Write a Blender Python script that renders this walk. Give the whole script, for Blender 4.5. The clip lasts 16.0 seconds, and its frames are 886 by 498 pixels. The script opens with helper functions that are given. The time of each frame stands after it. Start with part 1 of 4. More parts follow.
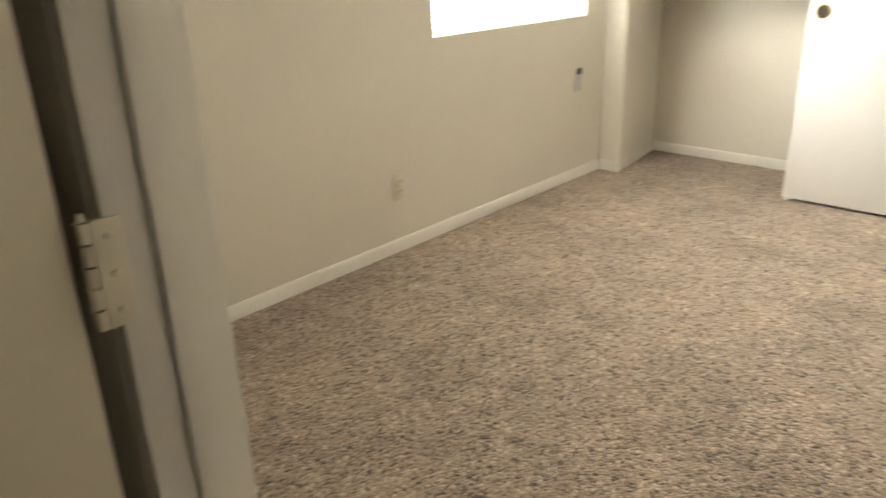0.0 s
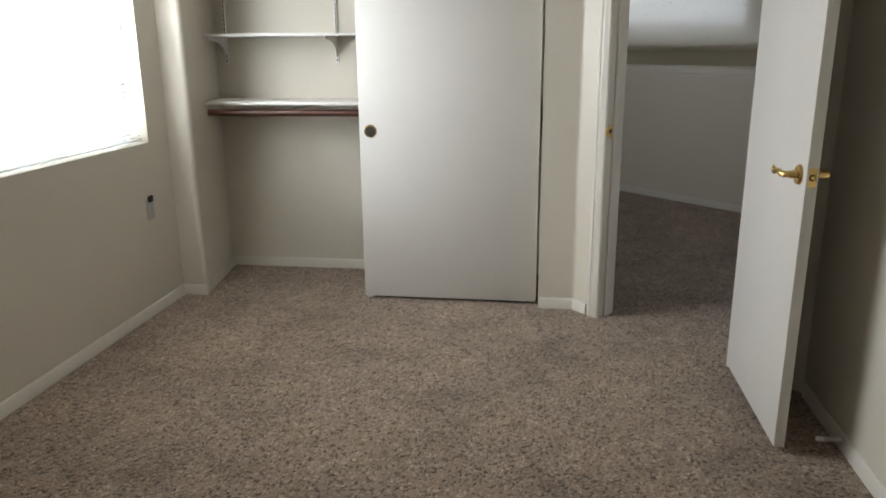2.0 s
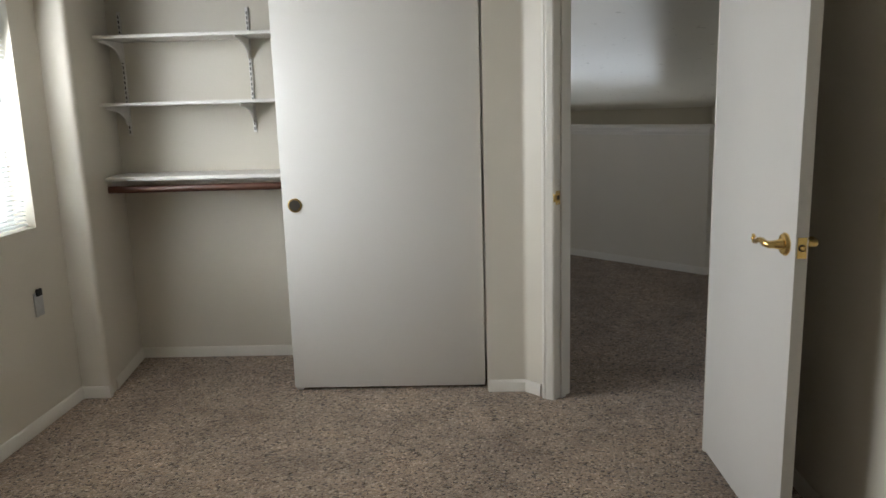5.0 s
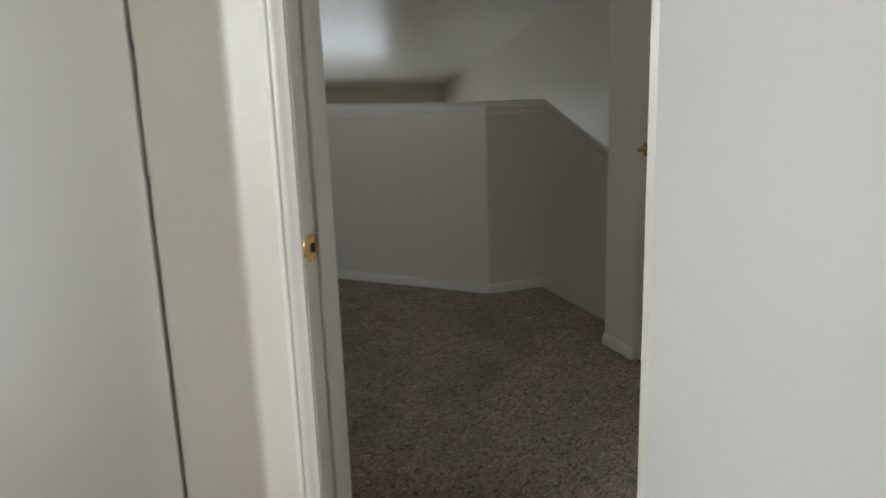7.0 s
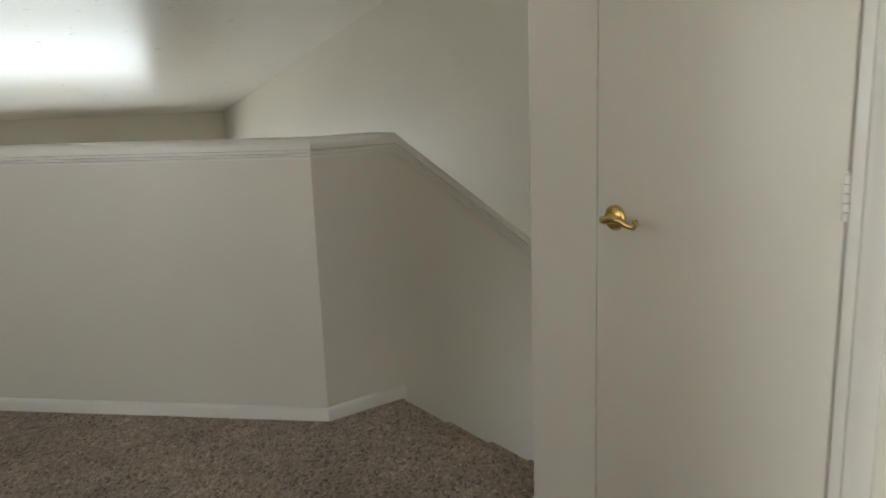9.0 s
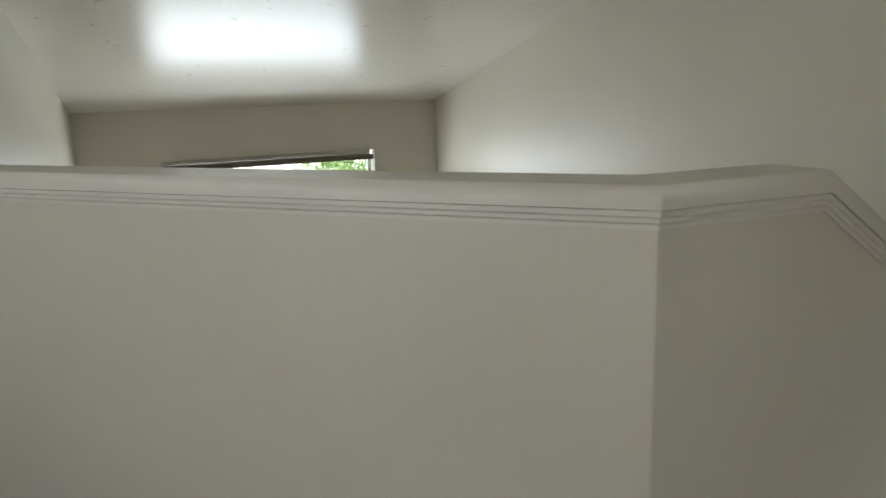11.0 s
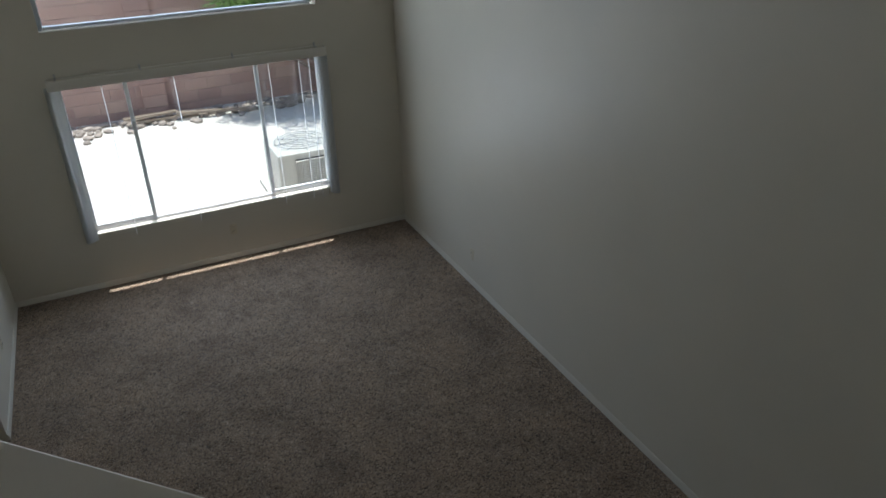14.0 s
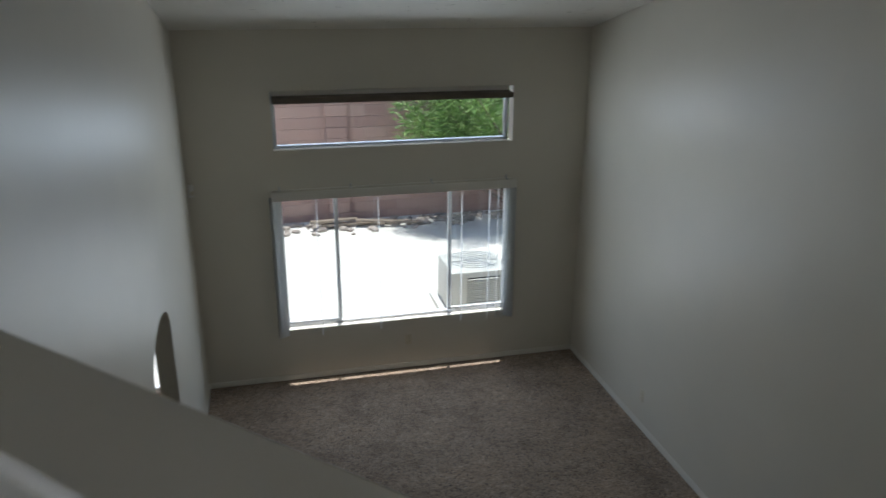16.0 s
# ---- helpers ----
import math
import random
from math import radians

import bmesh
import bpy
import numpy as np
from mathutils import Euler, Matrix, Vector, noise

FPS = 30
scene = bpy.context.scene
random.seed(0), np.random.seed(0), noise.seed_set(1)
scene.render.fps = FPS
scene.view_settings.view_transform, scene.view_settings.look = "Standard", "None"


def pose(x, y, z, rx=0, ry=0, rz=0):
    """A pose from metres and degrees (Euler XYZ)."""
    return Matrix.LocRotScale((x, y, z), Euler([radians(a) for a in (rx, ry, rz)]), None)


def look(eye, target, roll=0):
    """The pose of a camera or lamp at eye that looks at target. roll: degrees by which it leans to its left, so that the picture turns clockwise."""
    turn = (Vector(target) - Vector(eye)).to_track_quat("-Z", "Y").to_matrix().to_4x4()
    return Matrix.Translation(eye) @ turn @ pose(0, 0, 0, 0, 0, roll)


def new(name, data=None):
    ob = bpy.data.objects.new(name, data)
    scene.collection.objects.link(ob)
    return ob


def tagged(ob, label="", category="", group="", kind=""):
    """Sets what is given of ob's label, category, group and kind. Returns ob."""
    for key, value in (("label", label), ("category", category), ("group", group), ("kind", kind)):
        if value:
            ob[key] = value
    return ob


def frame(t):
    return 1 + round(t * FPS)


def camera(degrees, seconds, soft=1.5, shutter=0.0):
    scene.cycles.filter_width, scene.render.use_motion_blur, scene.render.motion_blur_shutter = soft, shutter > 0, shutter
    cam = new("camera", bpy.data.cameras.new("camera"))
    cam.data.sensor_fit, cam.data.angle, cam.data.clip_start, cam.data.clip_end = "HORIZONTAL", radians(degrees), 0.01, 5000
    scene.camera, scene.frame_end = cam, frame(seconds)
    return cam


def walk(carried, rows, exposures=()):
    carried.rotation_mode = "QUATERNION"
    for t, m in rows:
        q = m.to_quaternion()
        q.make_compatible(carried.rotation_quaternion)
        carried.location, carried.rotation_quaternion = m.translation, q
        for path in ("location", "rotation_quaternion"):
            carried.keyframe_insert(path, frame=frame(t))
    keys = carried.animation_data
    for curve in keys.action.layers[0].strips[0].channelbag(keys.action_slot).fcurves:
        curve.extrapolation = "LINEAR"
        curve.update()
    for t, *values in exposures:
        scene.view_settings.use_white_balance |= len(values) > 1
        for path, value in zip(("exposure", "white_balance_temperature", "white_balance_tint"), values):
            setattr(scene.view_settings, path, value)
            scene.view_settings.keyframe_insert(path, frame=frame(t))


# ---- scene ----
PATH = [
    (0, (-0.006, 0.144, 1.204), (-1.26, 1.512, 0.46), -1.6),
    (0.5, (-0.056, 0.22, 1.176), (-0.933, 1.878, 0.481), -1.6),
    (1, (-0.085, 0.225, 1.258), (-0.601, 2.025, 0.556), -2.0),
    (1.5, (-0.154, 0.183, 1.309), (-0.479, 2.05, 0.67), -1.1),
    (2, (-0.169, 0.166, 1.333), (-0.443, 2.075, 0.803), -0.5),
    (2.5, (-0.193, 0.15, 1.367), (-0.427, 2.091, 0.948), 0.1),
    (3, (-0.203, 0.146, 1.391), (-0.417, 2.109, 1.071), 0.4),
    (3.2, (-0.206, 0.142, 1.403), (-0.415, 2.111, 1.118), 0.3),
    (5.3, (-0.278, 0.673, 1.321), (-0.343, 2.628, 0.903), -1.8),
    (5.5, (-0.254, 0.797, 1.307), (-0.35, 2.744, 0.861), -1.9),
    (6, (-0.221, 1.266, 1.287), (-0.021, 3.198, 0.811), -1.0),
    (6.5, (-0.152, 1.71, 1.271), (0.294, 3.605, 0.813), -0.8),
    (7, (-0.127, 2.17, 1.287), (0.507, 4.013, 0.839), -1.9),
    (7.5, (-0.056, 2.572, 1.28), (0.828, 4.306, 0.82), -2.7),
    (8, (0.055, 2.93, 1.275), (1.042, 4.623, 0.873), -2.2),
    (8.5, (0.155, 3.276, 1.253), (1.251, 4.9, 0.852), -1.8),
    (9, (0.283, 3.602, 1.285), (1.43, 5.189, 0.882), -2.1),
    (9.5, (0.478, 3.954, 1.329), (1.484, 5.641, 0.949), -0.7),
    (10, (0.63, 4.318, 1.309), (1.302, 6.146, 0.856), -2.0),
    (12.5, (0.911, 6.210, 1.337), (1.712, 8.003, 0.956), -3.9),
    (13, (1.036, 6.387, 1.324), (1.865, 8.126, 0.786), -4.4),
    (13.5, (1.103, 6.531, 1.346), (1.901, 8.181, 0.545), -2.7),
    (14, (1.130, 6.596, 1.336), (1.872, 8.195, 0.390), -1.7),
    (14.5, (1.114, 6.613, 1.327), (1.801, 8.217, 0.351), -0.7),
    (15, (0.986, 6.665, 1.412), (1.595, 8.329, 0.486), -0.1),
    (15.5, (0.867, 6.680, 1.527), (1.475, 8.450, 0.823), 0.4),
    (16, (0.718, 6.592, 1.558), (1.162, 8.426, 0.894), 0.2),
]
cam = camera(61.8, 16.0, 1.5, 0.35)
walk(cam, [(t, look(eye, target, roll)) for t, eye, target, roll in PATH],
     [(0, 1.8, 7400, 12), (1.0, 1.2, 6800, 12), (2.0, 0.5, 6500, 12), (3.0, -0.55, 6450, 12), (5.5, 0.4, 6500, 12),
      (7.0, 0.5, 6400, 10), (8.0, 1.1, 6500, 8), (8.5, 1.5, 6600, 8), (9.0, 1.65, 6600, 8), (10.0, 1.7, 6500, 8), (12.5, 1.4, 6150, 10), (13.0, 1.2, 6000, 10), (13.7, 0.5, 5850, 10), (16.0, 0.38, 5850, 10)])

# world and sun
world = bpy.data.worlds.new("sky")
scene.world = world
world.use_nodes = True
wn = world.node_tree
sky = wn.nodes.new("ShaderNodeTexSky")
sky.sky_type, sky.sun_disc = "NISHITA", False
sky.sun_elevation, sky.sun_rotation = radians(82), radians(15)
wn.links.new(sky.outputs[0], wn.nodes["Background"].inputs[0])
wn.nodes["Background"].inputs[1].default_value = 0.15
sun = new("sun", bpy.data.lights.new("sun", "SUN"))
sun.data.energy, sun.data.angle, sun.data.color = 5.0, radians(0.5), (1.0, 0.95, 0.87)
sun.matrix_world = look((0, 0, 20), (-math.sin(radians(15)) * math.cos(radians(82)), -math.cos(radians(15)) * math.cos(radians(82)), 20 - math.sin(radians(82))))


# area lamps for daylight in openings; the hall, loft and stair openings are unseen
def daylight(name, m, width, height, watts, color):
    la = new(name, bpy.data.lights.new(name, "AREA"))
    la.data.shape, la.data.size, la.data.size_y, la.data.energy, la.data.color = "RECTANGLE", width, height, watts, color
    la.matrix_world = m


daylight("daylight_bedroom", look((-2.255, 3.075, 1.48), (-1.0, 3.075, 1.1)), 1.13, 1.12, 36, (0.93, 0.97, 1.0))
daylight("daylight_lower", look((1.99, 13.82, -1.12), (1.99, 12.0, -1.12)), 2.3, 1.3, 11, (0.84, 0.93, 1.0))
daylight("daylight_upper", look((1.98, 13.82, 0.34), (1.98, 12.0, 0.39)), 2.3, 0.42, 12, (0.84, 0.93, 1.0))
# hall lamp: added at an unseen opening for the cool light there
daylight("daylight_hall", look((1.35, 3.12, 1.3), (1.35, 5.0, 1.2)), 0.7, 1.4, 0.9, (0.93, 0.97, 1.0))
# fill lamp added to brighten the landing; no window is known here
daylight("fill_loft", look((-1.69, 5.7, 1.5), (0.5, 5.7, 1.2)), 1.0, 1.1, 0.5, (0.95, 0.97, 1.0))


# fill lamp added to lift the stair wall, for light from downstairs
daylight("fill_stairs", look((4.02, 5.67, -0.45), (2.0, 5.67, -0.35)), 0.9, 1.4, 1.6, (0.90, 0.95, 1.0))


# materials
def material(name, rough=0.5, metal=0.0):
    m = bpy.data.materials.new(name)
    m.use_nodes = True
    b = m.node_tree.nodes["Principled BSDF"]
    b.inputs["Roughness"].default_value, b.inputs["Metallic"].default_value = rough, metal
    return m, m.node_tree.nodes, m.node_tree.links, b


def coords(nodes, links, scale):
    g = nodes.new("ShaderNodeNewGeometry")
    return g.outputs["Position"]


def noise_node(nodes, links, where, scale, detail=3.0, rough=0.5):
    n = nodes.new("ShaderNodeTexNoise")
    n.inputs["Scale"].default_value, n.inputs["Detail"].default_value, n.inputs["Roughness"].default_value = scale, detail, rough
    links.new(where, n.inputs["Vector"])
    return n.outputs["Fac"]


def ramp(nodes, links, fac, stops):
    r = nodes.new("ShaderNodeValToRGB")
    while len(r.color_ramp.elements) < len(stops):
        r.color_ramp.elements.new(0.5)
    for e, (p, c) in zip(r.color_ramp.elements, stops):
        e.position, e.color = p, (*c, 1)
    links.new(fac, r.inputs[0])
    return r.outputs[0]


def mix(nodes, links, fac, a, b, mode="MIX"):
    m = nodes.new("ShaderNodeMix")
    m.data_type, m.blend_type = "RGBA", mode
    if isinstance(fac, float):
        m.inputs[0].default_value = fac
    else:
        links.new(fac, m.inputs[0])
    for s, v in ((6, a), (7, b)):
        if isinstance(v, tuple):
            m.inputs[s].default_value = (*v, 1)
        else:
            links.new(v, m.inputs[s])
    return m.outputs[2]


def bump(nodes, links, b, height, dist, strength=1.0, normal=None):
    n = nodes.new("ShaderNodeBump")
    n.inputs["Distance"].default_value, n.inputs["Strength"].default_value = dist, strength
    links.new(height, n.inputs["Height"])
    if normal is not None:
        links.new(normal, n.inputs["Normal"])
    links.new(n.outputs[0], b.inputs["Normal"])
    return n.outputs[0]


def paint(name, color, rough=0.5, grain=0.0006, scale=110.0, wear=0.93, wave=0.002):
    """Wall or trim paint with roller or orange-peel relief and faint scuffs."""
    m, n, l, b = material(name, rough)
    at = coords(n, l, 1)
    low = noise_node(n, l, at, 1.3, 4.0)
    tone = ramp(n, l, low, [(0.3, tuple(c * wear for c in color)), (0.7, color)])
    scuff = noise_node(n, l, at, 9.0, 6.0, 0.7)
    tone = mix(n, l, ramp(n, l, scuff, [(0.66, (0, 0, 0)), (0.8, (0.025, 0.025, 0.025))]), tone, tuple(c * 0.75 for c in color))
    l.new(tone, b.inputs["Base Color"])
    l.new(ramp(n, l, scuff, [(0.3, (rough - 0.01,) * 3), (0.7, (rough + 0.02,) * 3)]), b.inputs["Roughness"])
    rel = bump(n, l, b, noise_node(n, l, at, scale, 2.0), grain)
    bump(n, l, b, noise_node(n, l, at, 5.0, 2.0), wave, 0.5, rel)
    return m


def carpet_material(name, dark, middle, light):
    m, n, l, b = material(name, 0.95)
    at = coords(n, l, 1)
    v = n.new("ShaderNodeTexVoronoi")
    v.inputs["Scale"].default_value = 105.0
    jitter = n.new("ShaderNodeVectorMath")
    jitter.operation = "MULTIPLY_ADD"
    warp = n.new("ShaderNodeTexNoise")
    warp.inputs["Scale"].default_value = 60.0
    l.new(at, warp.inputs["Vector"])
    l.new(warp.outputs["Color"], jitter.inputs[0])
    jitter.inputs[1].default_value = (0.02, 0.02, 0.02)
    l.new(at, jitter.inputs[2])
    l.new(jitter.outputs[0], v.inputs["Vector"])
    sep = n.new("ShaderNodeSeparateColor")
    l.new(v.outputs["Color"], sep.inputs[0])
    tuft = ramp(n, l, sep.outputs[0], [(0.0, dark), (0.07, dark), (0.26, middle), (0.75, middle), (1.0, light)])
    patch = noise_node(n, l, at, 2.6, 5.0, 0.65)
    tone = mix(n, l, 1.0, tuft, ramp(n, l, patch, [(0.3, (0.66, 0.63, 0.60)), (0.5, (1, 1, 1)), (0.72, (1.22, 1.19, 1.14))]), "MULTIPLY")
    pile = noise_node(n, l, at, 14.0, 4.0, 0.7)
    tone = mix(n, l, 1.0, tone, ramp(n, l, pile, [(0.35, (0.86, 0.86, 0.86)), (0.65, (1.1, 1.1, 1.1))]), "MULTIPLY")
    # gaps between tufts darkened in the colour to stand for their shade
    pit_shade = ramp(n, l, v.outputs["Distance"], [(0.0, (1, 1, 1)), (0.9, (0.5, 0.47, 0.44))])
    l.new(mix(n, l, 0.8, tone, pit_shade, "MULTIPLY"), b.inputs["Base Color"])
    rel = bump(n, l, b, pile, 0.012, 0.8)
    inv = n.new("ShaderNodeMath")
    inv.operation = "SUBTRACT"
    inv.inputs[0].default_value = 1.0
    l.new(v.outputs["Distance"], inv.inputs[1])
    bump(n, l, b, inv.outputs[0], 0.007, 1.0, rel)
    b.inputs["Sheen Weight"].default_value = 0.25
    return m


def plain(name, color, rough=0.5, metal=0.0, vary=0.08, scale=40.0):
    m, n, l, b = material(name, rough, metal)
    at = coords(n, l, 1)
    f = noise_node(n, l, at, scale, 4.0)
    l.new(ramp(n, l, f, [(0.3, tuple(c * (1 - vary) for c in color)), (0.7, tuple(min(1, c * (1 + vary)) for c in color))]), b.inputs["Base Color"])
    bump(n, l, b, f, 0.0004)
    return m


def wood_material(name, a, c):
    m, n, l, b = material(name, 0.35)
    mp = n.new("ShaderNodeMapping")
    mp.inputs["Scale"].default_value = (1.5, 40, 40)
    l.new(coords(n, l, 1), mp.inputs[0])
    f = noise_node(n, l, mp.outputs[0], 3.0, 6.0, 0.65)
    l.new(ramp(n, l, f, [(0.3, a), (0.7, c)]), b.inputs["Base Color"])
    bump(n, l, b, f, 0.0004)
    return m


def glass_material(name):
    m = bpy.data.materials.new(name)
    m.use_nodes = True
    n, l = m.node_tree.nodes, m.node_tree.links
    n.remove(n["Principled BSDF"])
    t, g, x = n.new("ShaderNodeBsdfTransparent"), n.new("ShaderNodeBsdfGlossy"), n.new("ShaderNodeMixShader")
    t.inputs[0].default_value, g.inputs["Roughness"].default_value, x.inputs[0].default_value = (0.95, 0.98, 0.97, 1), 0.01, 0.04
    l.new(t.outputs[0], x.inputs[1]), l.new(g.outputs[0], x.inputs[2])
    l.new(x.outputs[0], n["Material Output"].inputs[0])
    return m


def leaf_material(name):
    m, n, l, b = material(name, 0.45)
    g = n.new("ShaderNodeNewGeometry")
    l.new(ramp(n, l, g.outputs["Random Per Island"], [(0.0, (0.08, 0.17, 0.03)), (0.6, (0.2, 0.34, 0.07)), (1.0, (0.38, 0.48, 0.18))]), b.inputs["Base Color"])
    b.inputs["Transmission Weight"].default_value = 0.0
    return m


def block_material(name):
    m, n, l, b = material(name, 0.9)
    at = coords(n, l, 1)
    info = n.new("ShaderNodeObjectInfo")
    base = ramp(n, l, info.outputs["Random"], [(0.0, (0.30, 0.19, 0.16)), (0.5, (0.36, 0.23, 0.19)), (1.0, (0.40, 0.27, 0.22))])
    f = noise_node(n, l, at, 60.0, 6.0, 0.7)
    l.new(mix(n, l, 0.6, base, ramp(n, l, f, [(0.3, (0.7, 0.7, 0.7)), (0.7, (1.1, 1.1, 1.1))]), "MULTIPLY"), b.inputs["Base Color"])
    bump(n, l, b, f, 0.004)
    return m


def ground_material(name):
    m, n, l, b = material(name, 0.95)
    at = coords(n, l, 1)
    v = n.new("ShaderNodeTexVoronoi")
    v.inputs["Scale"].default_value = 45.0
    l.new(at, v.inputs["Vector"])
    sep = n.new("ShaderNodeSeparateColor")
    l.new(v.outputs["Color"], sep.inputs[0])
    t = ramp(n, l, sep.outputs[0], [(0.0, (0.55, 0.50, 0.44)), (0.5, (0.68, 0.63, 0.56)), (1.0, (0.78, 0.74, 0.68))])
    f = noise_node(n, l, at, 0.8, 5.0, 0.6)
    l.new(mix(n, l, 1.0, t, ramp(n, l, f, [(0.3, (0.8, 0.8, 0.8)), (0.7, (1.05, 1.05, 1.05))]), "MULTIPLY"), b.inputs["Base Color"])
    bump(n, l, b, v.outputs["Distance"], 0.01)
    return m


WALL = paint("cream_wall_paint", (0.70, 0.655, 0.56), 0.40, 0.0007, 95.0, 0.95, 0.001)
CEIL = paint("ceiling_paint", (0.80, 0.77, 0.70), 0.28, 0.00004, 60.0, 0.96, 0.0002)
TRIM = paint("white_trim_paint", (0.76, 0.725, 0.65), 0.32, 0.0003, 60.0)
DOOR = paint("white_door_paint", (0.76, 0.74, 0.70), 0.36, 0.0003, 90.0, 0.96)
BATH = paint("jamb_old_paint", (0.70, 0.64, 0.5), 0.4, 0.0008, 40.0)
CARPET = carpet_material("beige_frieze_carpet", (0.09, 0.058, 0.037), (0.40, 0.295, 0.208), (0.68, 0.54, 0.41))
BRASS = plain("polished_brass", (0.78, 0.56, 0.22), 0.22, 1.0, 0.1)
PLATE = plain("ivory_plastic", (0.66, 0.6, 0.47), 0.35)
WPLATE = plain("white_plastic", (0.78, 0.76, 0.72), 0.35)
# near-black for holes and slots: their shade given as a colour
DARK = plain("hole_shade", (0.03, 0.028, 0.025), 0.8)
STEEL = plain("zinc_steel", (0.55, 0.55, 0.55), 0.4, 0.9)
SHELF = plain("white_melamine", (0.76, 0.74, 0.70), 0.35, 0.0, 0.03)
ROD = wood_material("dark_stained_rod", (0.045, 0.016, 0.009), (0.13, 0.045, 0.024))
VINYL = plain("white_vinyl", (0.78, 0.79, 0.80), 0.35, 0.0, 0.03)
ALU = plain("mill_aluminium", (0.62, 0.66, 0.70), 0.35, 0.7, 0.05)
SLAT = plain("blind_slat_white", (0.82, 0.82, 0.80), 0.4, 0.0, 0.02)
tl, ms = SLAT.node_tree.nodes.new("ShaderNodeBsdfTranslucent"), SLAT.node_tree.nodes.new("ShaderNodeMixShader")
tl.inputs[0].default_value, ms.inputs[0].default_value = (0.85, 0.86, 0.86, 1), 0.5
SLAT.node_tree.links.new(SLAT.node_tree.nodes["Principled BSDF"].outputs[0], ms.inputs[1])
SLAT.node_tree.links.new(tl.outputs[0], ms.inputs[2])
SLAT.node_tree.links.new(ms.outputs[0], SLAT.node_tree.nodes["Material Output"].inputs[0])
FABRIC = plain("taupe_shade_fabric", (0.16, 0.13, 0.10), 0.9)
GLASS = glass_material("window_glass")
LEAF = leaf_material("oleander_leaf")
BARK = plain("grey_bark", (0.16, 0.12, 0.09), 0.9, 0.0, 0.3, 15.0)
BLOCK = block_material("pink_concrete_block")
MORTAR = plain("mortar", (0.34, 0.27, 0.23), 0.95)
GROUND = ground_material("pale_gravel")
CONC = plain("pale_concrete", (0.55, 0.52, 0.47), 0.9, 0.0, 0.12, 6.0)
ACGREY = plain("beige_sheet_metal", (0.48, 0.46, 0.41), 0.5, 0.0, 0.06)
ROCK = plain("river_rock", (0.30, 0.25, 0.21), 0.9, 0.0, 0.4, 9.0)
WOOD = wood_material("weathered_board", (0.16, 0.12, 0.09), (0.30, 0.24, 0.18))


# mesh helpers
def box(bm, x0, x1, y0, y1, z0, z1, m=None, bev=0.0):
    r = bmesh.ops.create_cube(bm, size=1.0)
    vs = r["verts"]
    for v in vs:
        v.co = Vector((x0 if v.co.x < 0 else x1, y0 if v.co.y < 0 else y1, z0 if v.co.z < 0 else z1))
    if bev:
        es = list({e for v in vs for e in v.link_edges})
        o = bmesh.ops.bevel(bm, geom=es, offset=bev, segments=2, affect="EDGES", profile=0.5)
        vs = list({v for f in o["faces"] for v in f.verts} | {v for v in vs if v.is_valid})
    if m is not None:
        for v in vs:
            v.co = m @ v.co
    return bm


def prism(bm, pts, z0, z1, m=None):
    """A vertical prism over the plan pts (counter-clockwise); z1 may be a function of x, y."""
    top = z1 if callable(z1) else (lambda x, y: z1)
    low = z0 if callable(z0) else (lambda x, y: z0)
    f = m or Matrix()
    a = [bm.verts.new(f @ Vector((x, y, low(x, y)))) for x, y in pts]
    b = [bm.verts.new(f @ Vector((x, y, top(x, y)))) for x, y in pts]
    n = len(pts)
    bm.faces.new(list(reversed(a))), bm.faces.new(b)
    for i in range(n):
        bm.faces.new((a[i], a[(i + 1) % n], b[(i + 1) % n], b[i]))
    return bm


def fillet(pts, which, r=0.02, seg=5):
    """The plan pts with the corners named in which rounded (bullnose corner bead)."""
    out = []
    for i, p in enumerate(pts):
        if i not in which:
            out.append(p)
            continue
        p = Vector(p)
        a, b = (Vector(pts[i - 1]) - p).normalized(), (Vector(pts[(i + 1) % len(pts)]) - p).normalized()
        s, e = p + a * r, p + b * r
        for k in range(seg + 1):
            t = k / seg
            q = s * (1 - t) ** 2 + p * 2 * t * (1 - t) + e * t * t
            out.append((q.x, q.y))
    return out


def tube(bm, path, radius, seg=10, closed=True):
    """A round bar along path; radius is a number or one for each point."""
    path = [Vector(p) for p in path]
    rings = []
    for i, p in enumerate(path):
        d = (path[min(i + 1, len(path) - 1)] - path[max(i - 1, 0)]).normalized()
        up = Vector((0, 0, 1)) if abs(d.z) < 0.9 else Vector((1, 0, 0))
        u = d.cross(up).normalized()
        w = u.cross(d)
        r = radius[i] if isinstance(radius, (list, tuple)) else radius
        rings.append([bm.verts.new(p + (u * math.cos(2 * math.pi * k / seg) + w * math.sin(2 * math.pi * k / seg)) * r) for k in range(seg)])
    for a, b in zip(rings, rings[1:]):
        for k in range(seg):
            bm.faces.new((a[k], a[(k + 1) % seg], b[(k + 1) % seg], b[k]))
    if closed:
        bm.faces.new(list(reversed(rings[0]))), bm.faces.new(rings[-1])
    return bm


def mesh_of(name, bm, mat):
    bmesh.ops.recalc_face_normals(bm, faces=bm.faces)
    me = bpy.data.meshes.new(name)
    bm.to_mesh(me)
    bm.free()
    me.materials.append(mat)
    return me


def smooth(ob, angle=40):
    ob.data.shade_smooth()
    ob.data.set_sharp_from_angle(angle=radians(angle))
    return ob


def part(name, bm, mat, parent, label=""):
    ob = new(name, mesh_of(name, bm, mat))
    smooth(ob)
    ob.parent = parent
    if parent.type == "EMPTY":
        ob.matrix_parent_inverse = parent.matrix_basis.inverted()
    return tagged(ob, label) if label else ob


